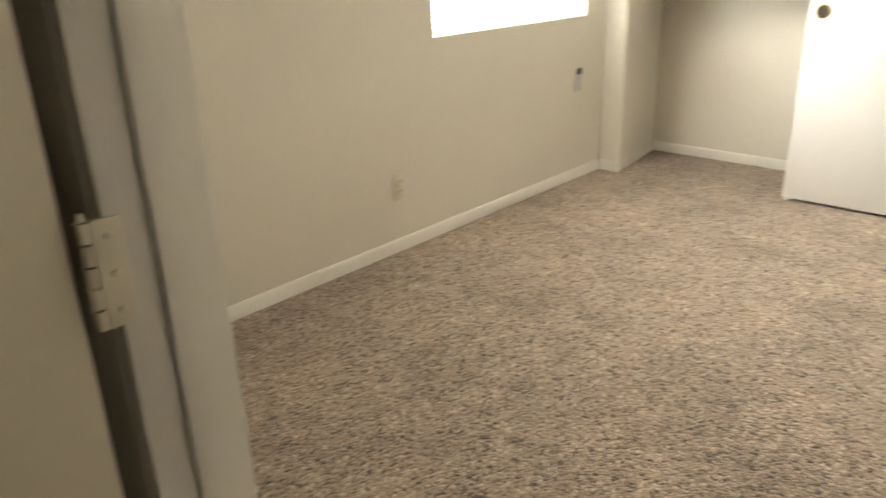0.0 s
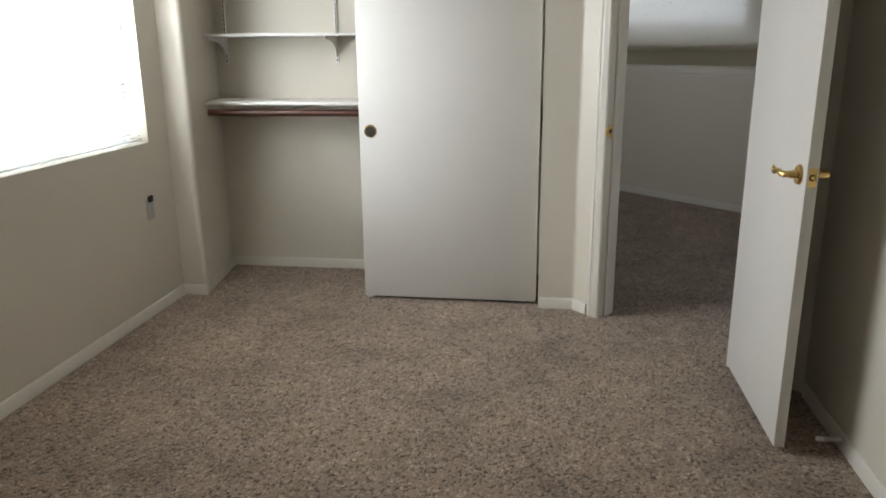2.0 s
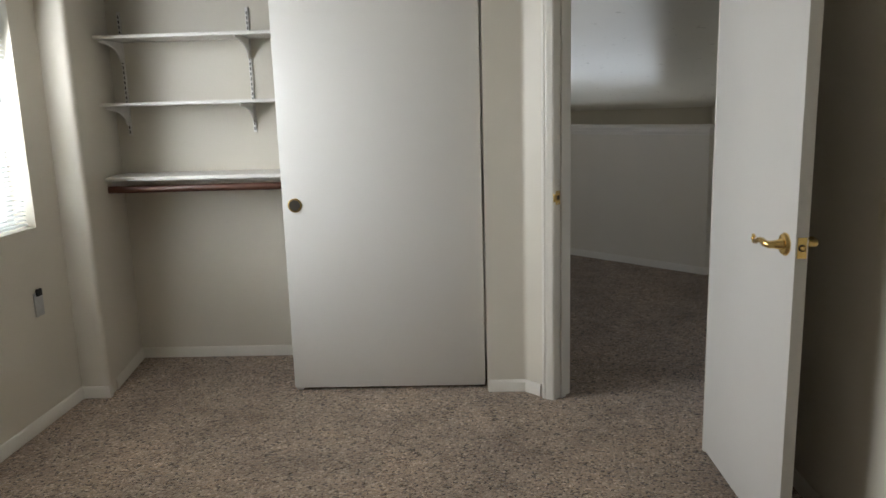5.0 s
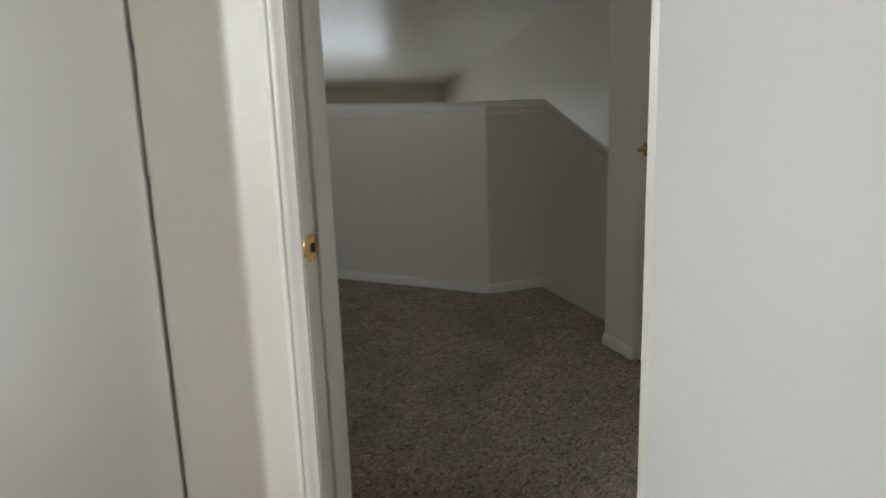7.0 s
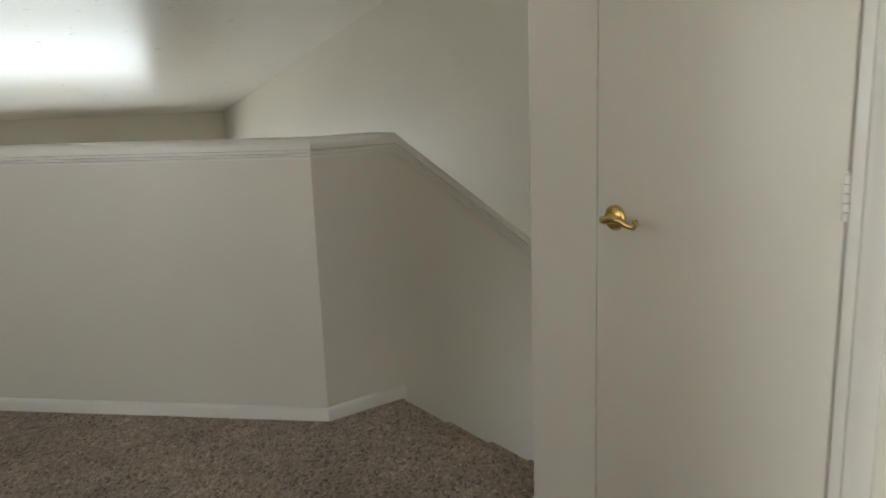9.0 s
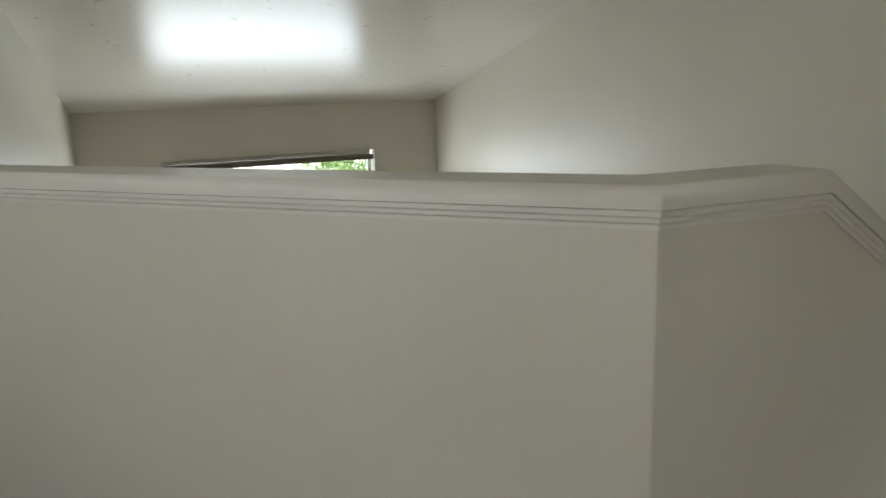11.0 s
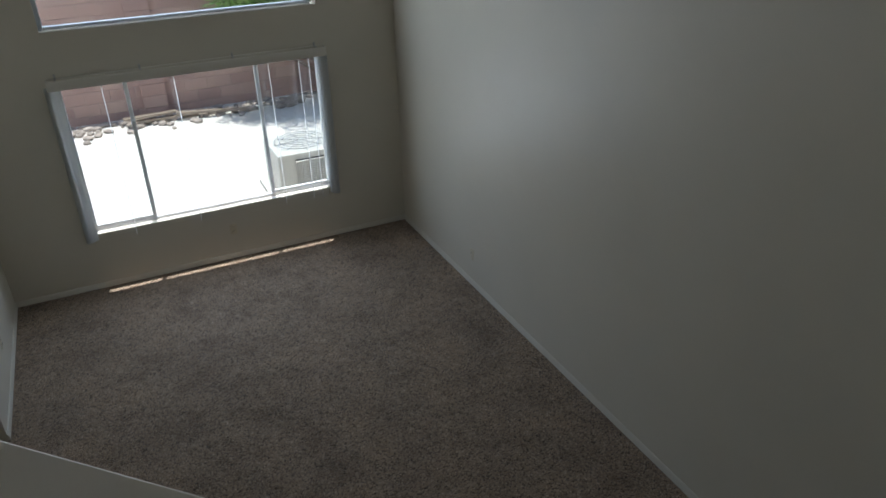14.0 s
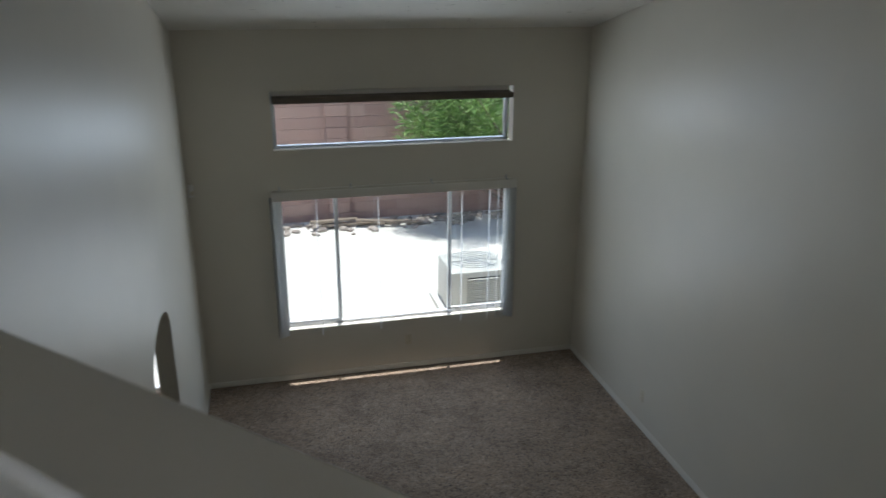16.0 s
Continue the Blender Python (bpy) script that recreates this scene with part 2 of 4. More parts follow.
def thing(name, at, label, category, group="", kind=""):
    e = new(name)
    e.empty_display_size = 0.1
    e.matrix_basis = pose(*at)
    return tagged(e, label, category, group, kind)


def structure(name, bm, mat, label, category):
    return tagged(smooth(new(name, mesh_of(name, bm, mat))), label, category, kind="structure")


B = bmesh.new

# ---- plan ----
XW, YC, YB, XR = -2.17, 3.87, 4.46, 0.85      # window wall, closet front, closet back, right wall of the bedroom
LOW = -2.41                                    # floor of the living room
XL, XE, YE = -0.048, 4.005, 13.81                  # living room: left wall, right wall, window wall
H = 2.44


def slope(x, y):
    return 1.20 + 0.222 * (YE - y)


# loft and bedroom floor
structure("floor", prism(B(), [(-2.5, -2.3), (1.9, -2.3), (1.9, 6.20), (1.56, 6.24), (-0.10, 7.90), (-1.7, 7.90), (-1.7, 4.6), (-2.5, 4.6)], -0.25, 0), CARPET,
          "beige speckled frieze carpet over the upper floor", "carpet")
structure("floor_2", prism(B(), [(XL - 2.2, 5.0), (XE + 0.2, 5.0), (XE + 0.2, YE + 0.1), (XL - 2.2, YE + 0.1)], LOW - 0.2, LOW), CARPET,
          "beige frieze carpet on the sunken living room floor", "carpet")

# bedroom walls
bm = B()
WY0, WY1, WZ0, WZ1 = 2.48, 3.67, 0.875, 2.08
box(bm, XW - 0.16, XW, 0.4, WY0, 0, H), box(bm, XW - 0.16, XW, WY1, YB + 0.12, 0, H)
box(bm, XW - 0.16, XW, WY0, WY1, 0, WZ0), box(bm, XW - 0.16, XW, WY0, WY1, WZ1, H)
structure("wall_west", bm, WALL, "cream painted bedroom wall with a window opening", "wall")
bm = B()
prism(bm, fillet([(XW, YC), (-2.035, YC), (-2.13, YB), (XW, YB)], {1}, 0.035), 0, H)
structure("wall_closet_side", bm, WALL, "cream drywall stub with a rounded corner beside the closet", "wall")
structure("wall_closet_back", box(B(), XW, 0.2, YB, YB + 0.11, 0, H), WALL, "cream back wall of the closet", "wall")
bm = B()
box(bm, -2.06, -0.19, YC, YC + 0.1, 2.06, H)
structure("wall_closet_header", bm, WALL, "cream drywall header over the closet opening", "wall")

# the wall with the bedroom door stands at an angle
K, BH = Vector((-0.02, YC)), Vector((0.613, 3.237))
ANG = math.atan2(BH.y - K.y, BH.x - K.x)
D = Matrix.Translation((K.x, K.y, 0)) @ Matrix.Rotation(ANG, 4, "Z")
UA, UB, UE = 0.170, (BH - K).length, 1.23
bm = B()
prism(bm, fillet([(-0.20, YC), (K.x, K.y), tuple((D @ Vector((UA - 0.02, 0, 0))).to_2d()), tuple((D @ Vector((UA - 0.02, 0.115, 0))).to_2d()), (0.2, YB), (-0.20, YB)], {1}, 0.015), 0, H)
box(bm, UB + 0.02, UE, 0, 0.115, 0, H, D)
box(bm, UA - 0.02, UB + 0.02, 0, 0.115, 2.05, H, D)
structure("wall_angled", bm, WALL, "cream angled bedroom wall around the doorway", "wall")
structure("wall_east", box(B(), XR, XR + 0.12, 0.4, 3.005, 0, H), WALL, "cream bedroom wall behind the open door", "wall")
bm = B()
box(bm, XW, -0.73, 0.42, 0.54, 0, H), box(bm, 0.09, XR, 0.42, 0.54, 0, H), box(bm, -0.73, 0.09, 0.42, 0.54, 2.05, H)
structure("wall_south", bm, WALL, "cream bedroom wall with the doorway walked through", "wall")
bm = B()
box(bm, -1.9, -1.8, -2.2, 0.42, 0, H), box(bm, 1.2, 1.3, -2.2, 0.42, 0, H), box(bm, -1.9, 1.3, -2.3, -2.2, 0, H)
structure("wall_bath", bm, WALL, "plain cream walls of the adjoining room", "wall")
structure("ceiling", prism(B(), [(-2.4, -2.3), (1.3, -2.3), (1.3, 0.5), (0.97, 0.5), (0.97, 3.5), (0.25, 4.05), (0.25, 4.6), (-2.4, 4.6)], H, H + 0.1), CEIL, "flat white bedroom ceiling", "ceiling")

# loft walls
bm = B()
DY0, DY1 = 4.275, 4.90
XN = 1.72
box(bm, XN, XN + 0.11, 3.0, DY0 - 0.01, 0, slope(0, 5.1) + 0.05), box(bm, XN, XN + 0.11, DY0 - 0.01, DY1 + 0.004, 2.045, slope(0, 5.1) + 0.05)
prism(bm, fillet([(XN, DY1 + 0.004), (XN + 0.11, DY1 + 0.004), (XN + 0.11, 5.0), (XE, 5.0), (XE, 5.16), (XN, 5.16)], {5}, 0.012), -1.4, slope(0, 5.1) + 0.05)
structure("wall_hall", bm, WALL, "cream hall wall with a closet door, ending at the stairs", "wall")
bm = B()
# unseen: hall lamp opening, and closet walls to block light under the door
box(bm, XR + 0.02, 1.0, 3.0, 3.1, 0, 4.0), box(bm, 1.7, XN, 3.0, 3.1, 0, 4.0), box(bm, 1.0, 1.7, 3.0, 3.1, 2.05, 4.0), box(bm, XN + 0.7, XN + 0.8, 3.0, 5.0, -0.2, 2.5), box(bm, XN, XN + 0.8, 2.9, 3.0, -0.2, 2.5)
# unseen opening y 5.2-6.2 added only for the loft fill lamp
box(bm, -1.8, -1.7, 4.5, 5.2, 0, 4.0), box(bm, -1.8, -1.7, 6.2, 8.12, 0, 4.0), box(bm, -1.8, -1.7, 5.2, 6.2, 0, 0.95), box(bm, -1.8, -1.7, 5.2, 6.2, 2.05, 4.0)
box(bm, -1.7, XL - 0.13, 8.03, 8.12, LOW, 2.7)
structure("wall_loft", bm, WALL, "plain cream walls closing the loft", "wall")
bm = B()
prism(bm, [(-1.8, 3.0), (XE + 0.2, 3.0), (XE + 0.2, YE + 0.2), (-1.8, YE + 0.2)], slope, lambda x, y: slope(x, y) + 0.12)
structure("ceiling_2", bm, CEIL, "sloping semi-gloss white vaulted ceiling", "ceiling")
bm = B()
box(bm, -2.3, 1.9, 2.9, 3.0, H + 0.1, 4.2)
structure("wall_above", bm, WALL, "cream upper wall over the bedroom", "wall")

# half wall round the landing
PS = 7.735
P1, P2X, PT = Vector((1.545, PS - 1.545)), 1.92, 0.115
Q = Vector((-0.12, PS + 0.12))
o = PT * math.tan(radians(22.5))


RT = 1.105


def rail_top(x, y, base=RT):
    return base if x <= P2X else base - (x - P2X) * 0.73


bm = B()
prism(bm, [(Q.x - 1.7, Q.y), (Q.x, Q.y), (Q.x + o, Q.y + PT), (Q.x - 1.7, Q.y + PT)], LOW, RT)
prism(bm, [(Q.x, Q.y), (P1.x, P1.y), (P1.x + o, P1.y + PT), (Q.x + o, Q.y + PT)], LOW, RT)
prism(bm, [(P1.x, P1.y), (P2X, P1.y), (P2X, P1.y + PT), (P1.x + o, P1.y + PT)], LOW, RT)
prism(bm, [(P2X, P1.y), (XE, P1.y), (XE, P1.y + PT), (P2X, P1.y + PT)], LOW, rail_top)
bmesh.ops.remove_doubles(bm, verts=bm.verts, dist=0.0005)
structure("wall_half", bm, WALL, "cream drywall half wall around the stair landing", "half wall")


def sweep(bm, line, profile, closed=False):
    """Carries a profile of (across, up) points along a plan line with heights, mitred at the corners. Across is to the line's left."""
    rings = []
    n = len(line)
    for i, p in enumerate(line):
        p = Vector(p)
        a = (p - Vector(line[i - 1])).to_2d().normalized() if i else None
        b = (Vector(line[i + 1]) - p).to_2d().normalized() if i < n - 1 else None
        a, b = a or b, b or a
        na, nb = Vector((-a.y, a.x)), Vector((-b.y, b.x))
        mid = (na + nb).normalized()
        k = 1 / max(0.3, mid.dot(na))
        rings.append([bm.verts.new((p.x + mid.x * k * u, p.y + mid.y * k * u, p.z + w)) for u, w in profile])
    m = len(profile)
    for r, s in zip(rings, rings[1:]):
        for k in range(m):
            bm.faces.new((r[k], r[(k + 1) % m], s[(k + 1) % m], s[k]))
    bm.faces.new(rings[0]), bm.faces.new(list(reversed(rings[-1])))
    return bm


capline = [(Q.x - 1.6, Q.y, RT), (Q.x, Q.y, RT), (P1.x, P1.y, RT), (P2X, P1.y, RT), (XE, P1.y, rail_top(XE, 0))]
cap_profile = [(-0.02, 0.002), (PT + 0.02, 0.002), (PT + 0.026, 0.012), (PT + 0.026, 0.034), (PT + 0.018, 0.044), (-0.012, 0.044), (-0.020, 0.034), (-0.020, 0.018)]
structure("trim_cap", sweep(B(), capline, cap_profile), TRIM, "white painted wooden cap on the half wall", "trim")
mould = [(-0.001, -0.034), (-0.001, 0.0), (-0.016, 0.0), (-0.016, -0.010), (-0.010, -0.014), (-0.010, -0.022), (-0.005, -0.026), (-0.005, -0.034)]
structure("trim_moulding", sweep(B(), capline, mould), TRIM, "white stepped moulding under the half wall cap", "trim")

# stairs down beside the half wall
stair = thing("stairs", (1.90, 5.6, 0), "carpeted stairs going down beside the half wall", "stairs", kind="structure")
for i in range(7):
    z, x = -0.18 * (i + 1), 1.90 + 0.252 * i
    bm = B()
    box(bm, x, x + (0.252 if i < 6 else XE - x), 5.16, P1.y, z - 0.35, z, None, 0.012)
    part("step", bm, CARPET, stair)

# living room walls
bm = B()
LX0, LX1, LZ0, LZ1 = 0.79, 3.20, -1.835, -0.405
UX0, UX1, UZ0, UZ1 = 0.785, 3.165, 0.075, 0.64
x0, x1 = XL - 0.2, XE + 0.2
box(bm, x0, UX0, YE, YE + 0.14, LOW, 1.45), box(bm, LX1, x1, YE, YE + 0.14, LOW, 1.45)
box(bm, UX0, LX1, YE, YE + 0.14, LOW, LZ0), box(bm, UX0, LX1, YE, YE + 0.14, LZ1, UZ0), box(bm, UX0, LX1, YE, YE + 0.14, UZ1, 1.45)
structure("wall_north", bm, WALL, "cream living room wall with two windows", "wall")
bm = B()
box(bm, XE, XE + 0.12, 4.9, 5.2, LOW, 3.6), box(bm, XE, XE + 0.12, 6.14, YE + 0.1, LOW, 3.6)
# opening at the stair foot added for the stair fill lamp
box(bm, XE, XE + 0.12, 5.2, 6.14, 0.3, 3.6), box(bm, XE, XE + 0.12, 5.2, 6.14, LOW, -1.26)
structure("wall_right", bm, WALL, "tall cream living room wall", "wall")
AY0, AY1, AZS, AZT = 10.87, 11.76, -0.72, -0.51
bm = B()
box(bm, XL - 0.13, XL, 8.02, AY0, LOW, 3.0), box(bm, XL - 0.13, XL, AY1, YE, LOW, 3.0)
arch = [(AY1 - (AY1 - AY0) * (1 - math.cos(math.pi * k / 20)) / 2, AZS + (AZT - AZS) * math.sin(math.pi * k / 20)) for k in range(21)]
ringa = [bm.verts.new((XL, y, z)) for y, z in arch]
ringb = [bm.verts.new((XL - 0.13, y, z)) for y, z in arch]
ta = [bm.verts.new((XL, y, 3.0)) for y, z in arch]
tb = [bm.verts.new((XL - 0.13, y, 3.0)) for y, z in arch]
for k in range(20):
    bm.faces.new((ringa[k], ringa[k + 1], ta[k + 1], ta[k])), bm.faces.new((ringb[k + 1], ringb[k], tb[k], tb[k + 1])), bm.faces.new((ringa[k + 1], ringa[k], ringb[k], ringb[k + 1]))
structure("wall_left", bm, WALL, "textured cream living room wall with an arched opening", "wall")
bm = B()
box(bm, XL - 2.3, XL - 2.2, 8.5, YE + 0.1, LOW, 0.1), box(bm, XL - 2.2, XL - 0.13, 8.4, 8.5, LOW, 0.1), box(bm, XL - 2.3, XL - 0.13, 8.4, YE + 0.1, 0.1, 0.2)
box(bm, XL - 2.2, XL - 1.95, YE, YE + 0.1, LOW, 0.1), box(bm, XL - 1.95, XL - 0.2, YE, YE + 0.1, LOW + 2.05, 0.1)
structure("wall_passage", bm, WALL, "plain cream walls of the passage past the arch", "wall")

# baseboards
base = [(0, 0.002), (0.013, 0.002), (0.013, 0.036), (0.010, 0.043), (0.010, 0.048), (0.004, 0.058), (0, 0.058)]


def baseboard(line, z=0.0):
    return structure("baseboard", sweep(B(), [(x, y, z) for x, y in line], base), TRIM, "white painted wooden baseboard", "baseboard")


baseboard([(-2.04, YC + 0.02), (-2.04, YC), (XW, YC), (XW, 0.54), (-0.79, 0.54)])
baseboard([(-1.1, YB), (-2.13, YB), (-2.055, YC + 0.1)])
baseboard([tuple((D @ Vector((UA - 0.075, 0, 0))).to_2d()), (K.x, K.y), (-0.195, YC)])
baseboard([(XR, 0.56), (XR, 2.97)])
baseboard([(P2X, P1.y), (P1.x, P1.y), (Q.x, Q.y), (Q.x - 1.6, Q.y)])
baseboard([(XN, DY1 + 0.01), (XN, 5.155)])
baseboard([(XE, 6.3), (XE, YE), (XL, YE), (XL, AY1)], LOW)

# ---- doors and door frames ----
def casing(width, height, m, name, label, side=1.0):
    """Jambs, stop and moulded casing of a doorway in its own plane: x along the opening, y into the wall."""
    t = thing(name, (0, 0, 0), label, "door frame", kind="structure")
    prof = [(0, 0), (0.057, 0), (0.057, -0.012), (0.050, -0.017), (0.040, -0.017), (0.036, -0.013), (0.022, -0.013), (0.018, -0.010), (0.006, -0.008), (0, -0.006)]
    for a, sgn in ((0.0, -1), (width, 1)):
        bm = B()
        prism(bm, [(a + sgn * (0.004 + u), w) for u, w in prof], 0, height + 0.05, m)
        part("casing", bm, TRIM, t)
        bm = B()
        box(bm, min(a, a + sgn * 0.019), max(a, a + sgn * 0.019), -0.002, 0.117, 0, height + 0.02, m, 0.002)
        part("jamb", bm, TRIM, t)
        bm = B()
        box(bm, min(a, a - sgn * 0.011), max(a, a - sgn * 0.011), 0.040, 0.072, 0, height, m, 0.002)
        part("stop", bm, TRIM, t)
    bm = B()
    box(bm, -0.061, width + 0.061, -0.015, 0, height + 0.004, height + 0.06, m, 0.003)
    part("casing", bm, TRIM, t)
    bm = B()
    box(bm, 0, width, -0.002, 0.117, height, height + 0.02, m)
    part("jamb", bm, TRIM, t)
    return t


def lever(parent, m, flip=1):
    """A brass scroll lever on its rose: at m, standing out along local -y, the lever along local -x * flip."""
    bm = B()
    ring = [(0.0, 0.033), (-0.004, 0.033), (-0.010, 0.028), (-0.012, 0.016), (-0.030, 0.012), (-0.034, 0.011)]
    tube(bm, [m @ Vector((0, y, 0)) for y, r in ring], [r for y, r in ring], 20)
    part("rose", bm, BRASS, parent, "round brass rose")
    bm = B()
    pts = [(0, -0.028, 0), (0, -0.046, 0), (-0.012, -0.052, 0.001), (-0.035, -0.052, 0.006), (-0.06, -0.052, 0.004), (-0.082, -0.051, -0.006), (-0.098, -0.050, -0.008), (-0.108, -0.050, 0.001), (-0.104, -0.050, 0.009), (-0.096, -0.050, 0.006)]
    tube(bm, [m @ Vector((x * flip, y, z)) for x, y, z in pts], [0.011, 0.011, 0.010, 0.009, 0.008, 0.007, 0.0065, 0.006, 0.0055, 0.005], 10)
    part("lever", bm, BRASS, parent, "scrolled brass lever")


def hinge(parent, m, mat):
    bm = B()
    for k in range(5):
        tube(bm, [m @ Vector((0, 0, -0.045 + 0.018 * k + 0.001)), m @ Vector((0, 0, -0.045 + 0.018 * k + 0.017))], 0.0065, 10)
    tube(bm, [m @ Vector((0, 0, 0.045)), m @ Vector((0, 0, 0.051))], [0.005, 0.003], 8)
    part("hinge", bm, mat, parent, "painted butt hinge knuckles")


MA = D @ Matrix.Translation((UA, 0, 0))
frame_1 = casing(UB - UA, 2.03, MA, "door_frame_1", "white moulded casing and jambs of the bedroom doorway")
bm = B()
box(bm, 0, 0.003, 0.010, 0.036, 0.905, 0.965, MA)
box(bm, 0, 0.004, -0.006, 0.012, 0.918, 0.952, MA, 0.001)
plate = part("strike_plate", bm, BRASS, frame_1, "brass strike plate on the jamb")
bm = B()
box(bm, 0.001, 0.0045, 0.017, 0.030, 0.925, 0.945, MA)
part("strike_hole", bm, DARK, plate)
bm = B()
for z in (0.911, 0.959):
    tube(bm, [MA @ Vector((0.002, 0.023, z)), MA @ Vector((0.0045, 0.023, z))], 0.003, 8)
part("screw", bm, STEEL, plate)

# bedroom door, standing open
open_to = Vector((0.612, 2.530))
hinge_at = Vector((0.609, 3.215))
DL = (open_to - hinge_at).length
MD = Matrix.Translation((hinge_at.x, hinge_at.y, 0)) @ Matrix.Rotation(math.atan2(open_to.y - hinge_at.y, open_to.x - hinge_at.x), 4, "Z")
door_1 = thing("door_1", (hinge_at.x, hinge_at.y, 0), "white painted flush bedroom door standing open with brass levers", "door", kind="structure")
bm = B()
box(bm, 0, DL, 0.0, 0.035, 0.018, 2.03, MD, 0.002)
part("slab", bm, DOOR, door_1)
LZ = 0.935
lever(door_1, MD @ Matrix.Translation((DL - 0.062, 0.0, LZ)), 1)
lever(door_1, MD @ Matrix.Translation((DL - 0.062, 0.035, LZ)) @ Matrix.Rotation(math.pi, 4, "Z"), -1)
bm = B()
box(bm, DL - 0.0005, DL + 0.002, 0.005, 0.030, LZ - 0.029, LZ + 0.029, MD)
lp = part("latch_plate", bm, BRASS, door_1, "brass latch plate on the door edge")
bm = B()
tube(bm, [MD @ Vector((DL, 0.0175, LZ)), MD @ Vector((DL + 0.004, 0.0175, LZ))], 0.010, 12)
part("latch_ring", bm, DARK, lp)
bm = B()
box(bm, DL, DL + 0.010, 0.010, 0.024, LZ - 0.006, LZ + 0.006, MD, 0.003)
part("latch_bolt", bm, BRASS, lp)
bm = B()
for z in (-0.023, 0.023):
    tube(bm, [MD @ Vector((DL + 0.001, 0.0175, LZ + z)), MD @ Vector((DL + 0.0028, 0.0175, LZ + z))], 0.003, 8)
part("screw", bm, BRASS, lp)
for z in (0.25, 1.02, 1.8):
    hinge(door_1, MD @ Matrix.Translation((-0.004, 0.038, z)), BRASS)

# hall closet door, closed and flush with its wall
door_2 = thing("door_2", (XN, DY0, 0), "cream flush hall closet door, closed, with a brass lever", "door", kind="structure")
bm = B()
box(bm, XN - 0.003, XN + 0.032, DY0 + 0.003, DY1 - 0.0, 0.022, 2.035, None, 0.002)
part("slab", bm, WALL, door_2)
lever(door_2, Matrix.Translation((XN - 0.003, DY1 - 0.062, 0.970)) @ Matrix.Rotation(-math.pi / 2, 4, "Z"), -1)
for z in (0.25, 1.07, 1.84):
    hinge(door_2, Matrix.Translation((XN - 0.009, DY0 - 0.001, z)), TRIM)
bm = B()
box(bm, XN - 0.004, XN + 0.10, DY0 - 0.03, DY0 - 0.004, 0, 2.06, None, 0.002)
part("jamb", bm, TRIM, door_2)
bm = B()
prism(bm, [(XN, DY0 - 0.088), (XN - 0.014, DY0 - 0.088), (XN - 0.016, DY0 - 0.07), (XN - 0.011, DY0 - 0.055), (XN - 0.008, DY0 - 0.034), (XN, DY0 - 0.032)], 0, 2.1)
part("casing", bm, TRIM, door_2)

# doorway at the start, with a painted-over hinge
MS = Matrix.Translation((0.07, 0.54, 0)) @ Matrix.Rotation(math.pi, 4, "Z")
frame_2 = casing(0.78, 2.03, MS, "door_frame_2", "cream painted casing and jambs of the side doorway")
door_3 = thing("door_3", (-0.72, 0.40, 0), "cream painted door folded back, with painted-over hinges", "door", kind="structure")
bm = B()
box(bm, -0.765, -0.728, -0.33, 0.392, 0.018, 2.03, None, 0.002)
part("slab", bm, BATH, door_3)
for z in (0.25, 0.915, 1.8):
    hinge(door_3, Matrix.Translation((-0.715, 0.404, z)) @ Matrix.Diagonal((1.3, 1.3, 1.3, 1)), BATH)
    bm = B()
    box(bm, -0.715, -0.708, 0.408, 0.44, z - 0.058, z + 0.058, None, 0.002)
    leaf = part("hinge_leaf", bm, BATH, door_3)
    bm = B()
    for k in (-0.04, 0.0, 0.04):
        tube(bm, [(-0.709, 0.425, z + k), (-0.7055, 0.425, z + k)], [0.005, 0.003], 8)
    part("screw", bm, BATH, leaf)

# ---- closet ----
for k, (x0, x1, y0, lab) in enumerate(((-1.14, -0.214, YC + 0.052, "white flush sliding closet door with a round finger pull"), (-1.10, -0.21, YC + 0.095, "white flush sliding closet door parked behind the other"))):
    sd = thing("sliding_door", ((x0 + x1) / 2, y0, 0), lab, "closet door", "closet sliding doors")
    bm = B()
    box(bm, x0, x1, y0, y0 + 0.032, 0.014, 2.04, None, 0.002)
    part("panel", bm, DOOR, sd)
    if k == 0:
        bm = B()
        c = Vector((-1.082, y0, 0.91))
        tube(bm, [c + Vector((0, 0.001, 0)), c + Vector((0, -0.003, 0)), c + Vector((0, -0.004, 0))], [0.033, 0.033, 0.029], 24)
        fp = part("finger_pull", bm, BRASS, sd, "round brass finger pull")
        # cup drawn as a dark disc just in front of the ring
        bm = B()
        tube(bm, [c + Vector((0, -0.0035, 0)), c + Vector((0, -0.0046, 0))], 0.026, 24)
        part("cup", bm, plain("dark_cup", (0.035, 0.026, 0.016), 0.6, 0.0), fp)
    bm = B()
    box(bm, x0 + 0.01, x0 + 0.04, y0 + 0.002, y0 + 0.03, 0.003, 0.02)
    part("floor_guide", bm, WPLATE, sd)
structure("trim_track", box(B(), -2.05, -0.195, YC + 0.03, YC + 0.14, 2.042, 2.06), TRIM, "white sliding door track under the header", "trim")


def shelf(z, depth, thick=0.016):
    s = thing("closet_shelf", (-1.2, YB, z), "white melamine shelf in the closet", "shelf", "closet shelves")
    bm = B()
    box(bm, -2.115, -0.22, YB - depth, YB - 0.002, z, z + thick, None, 0.002)
    part("board", bm, SHELF, s)
    return s


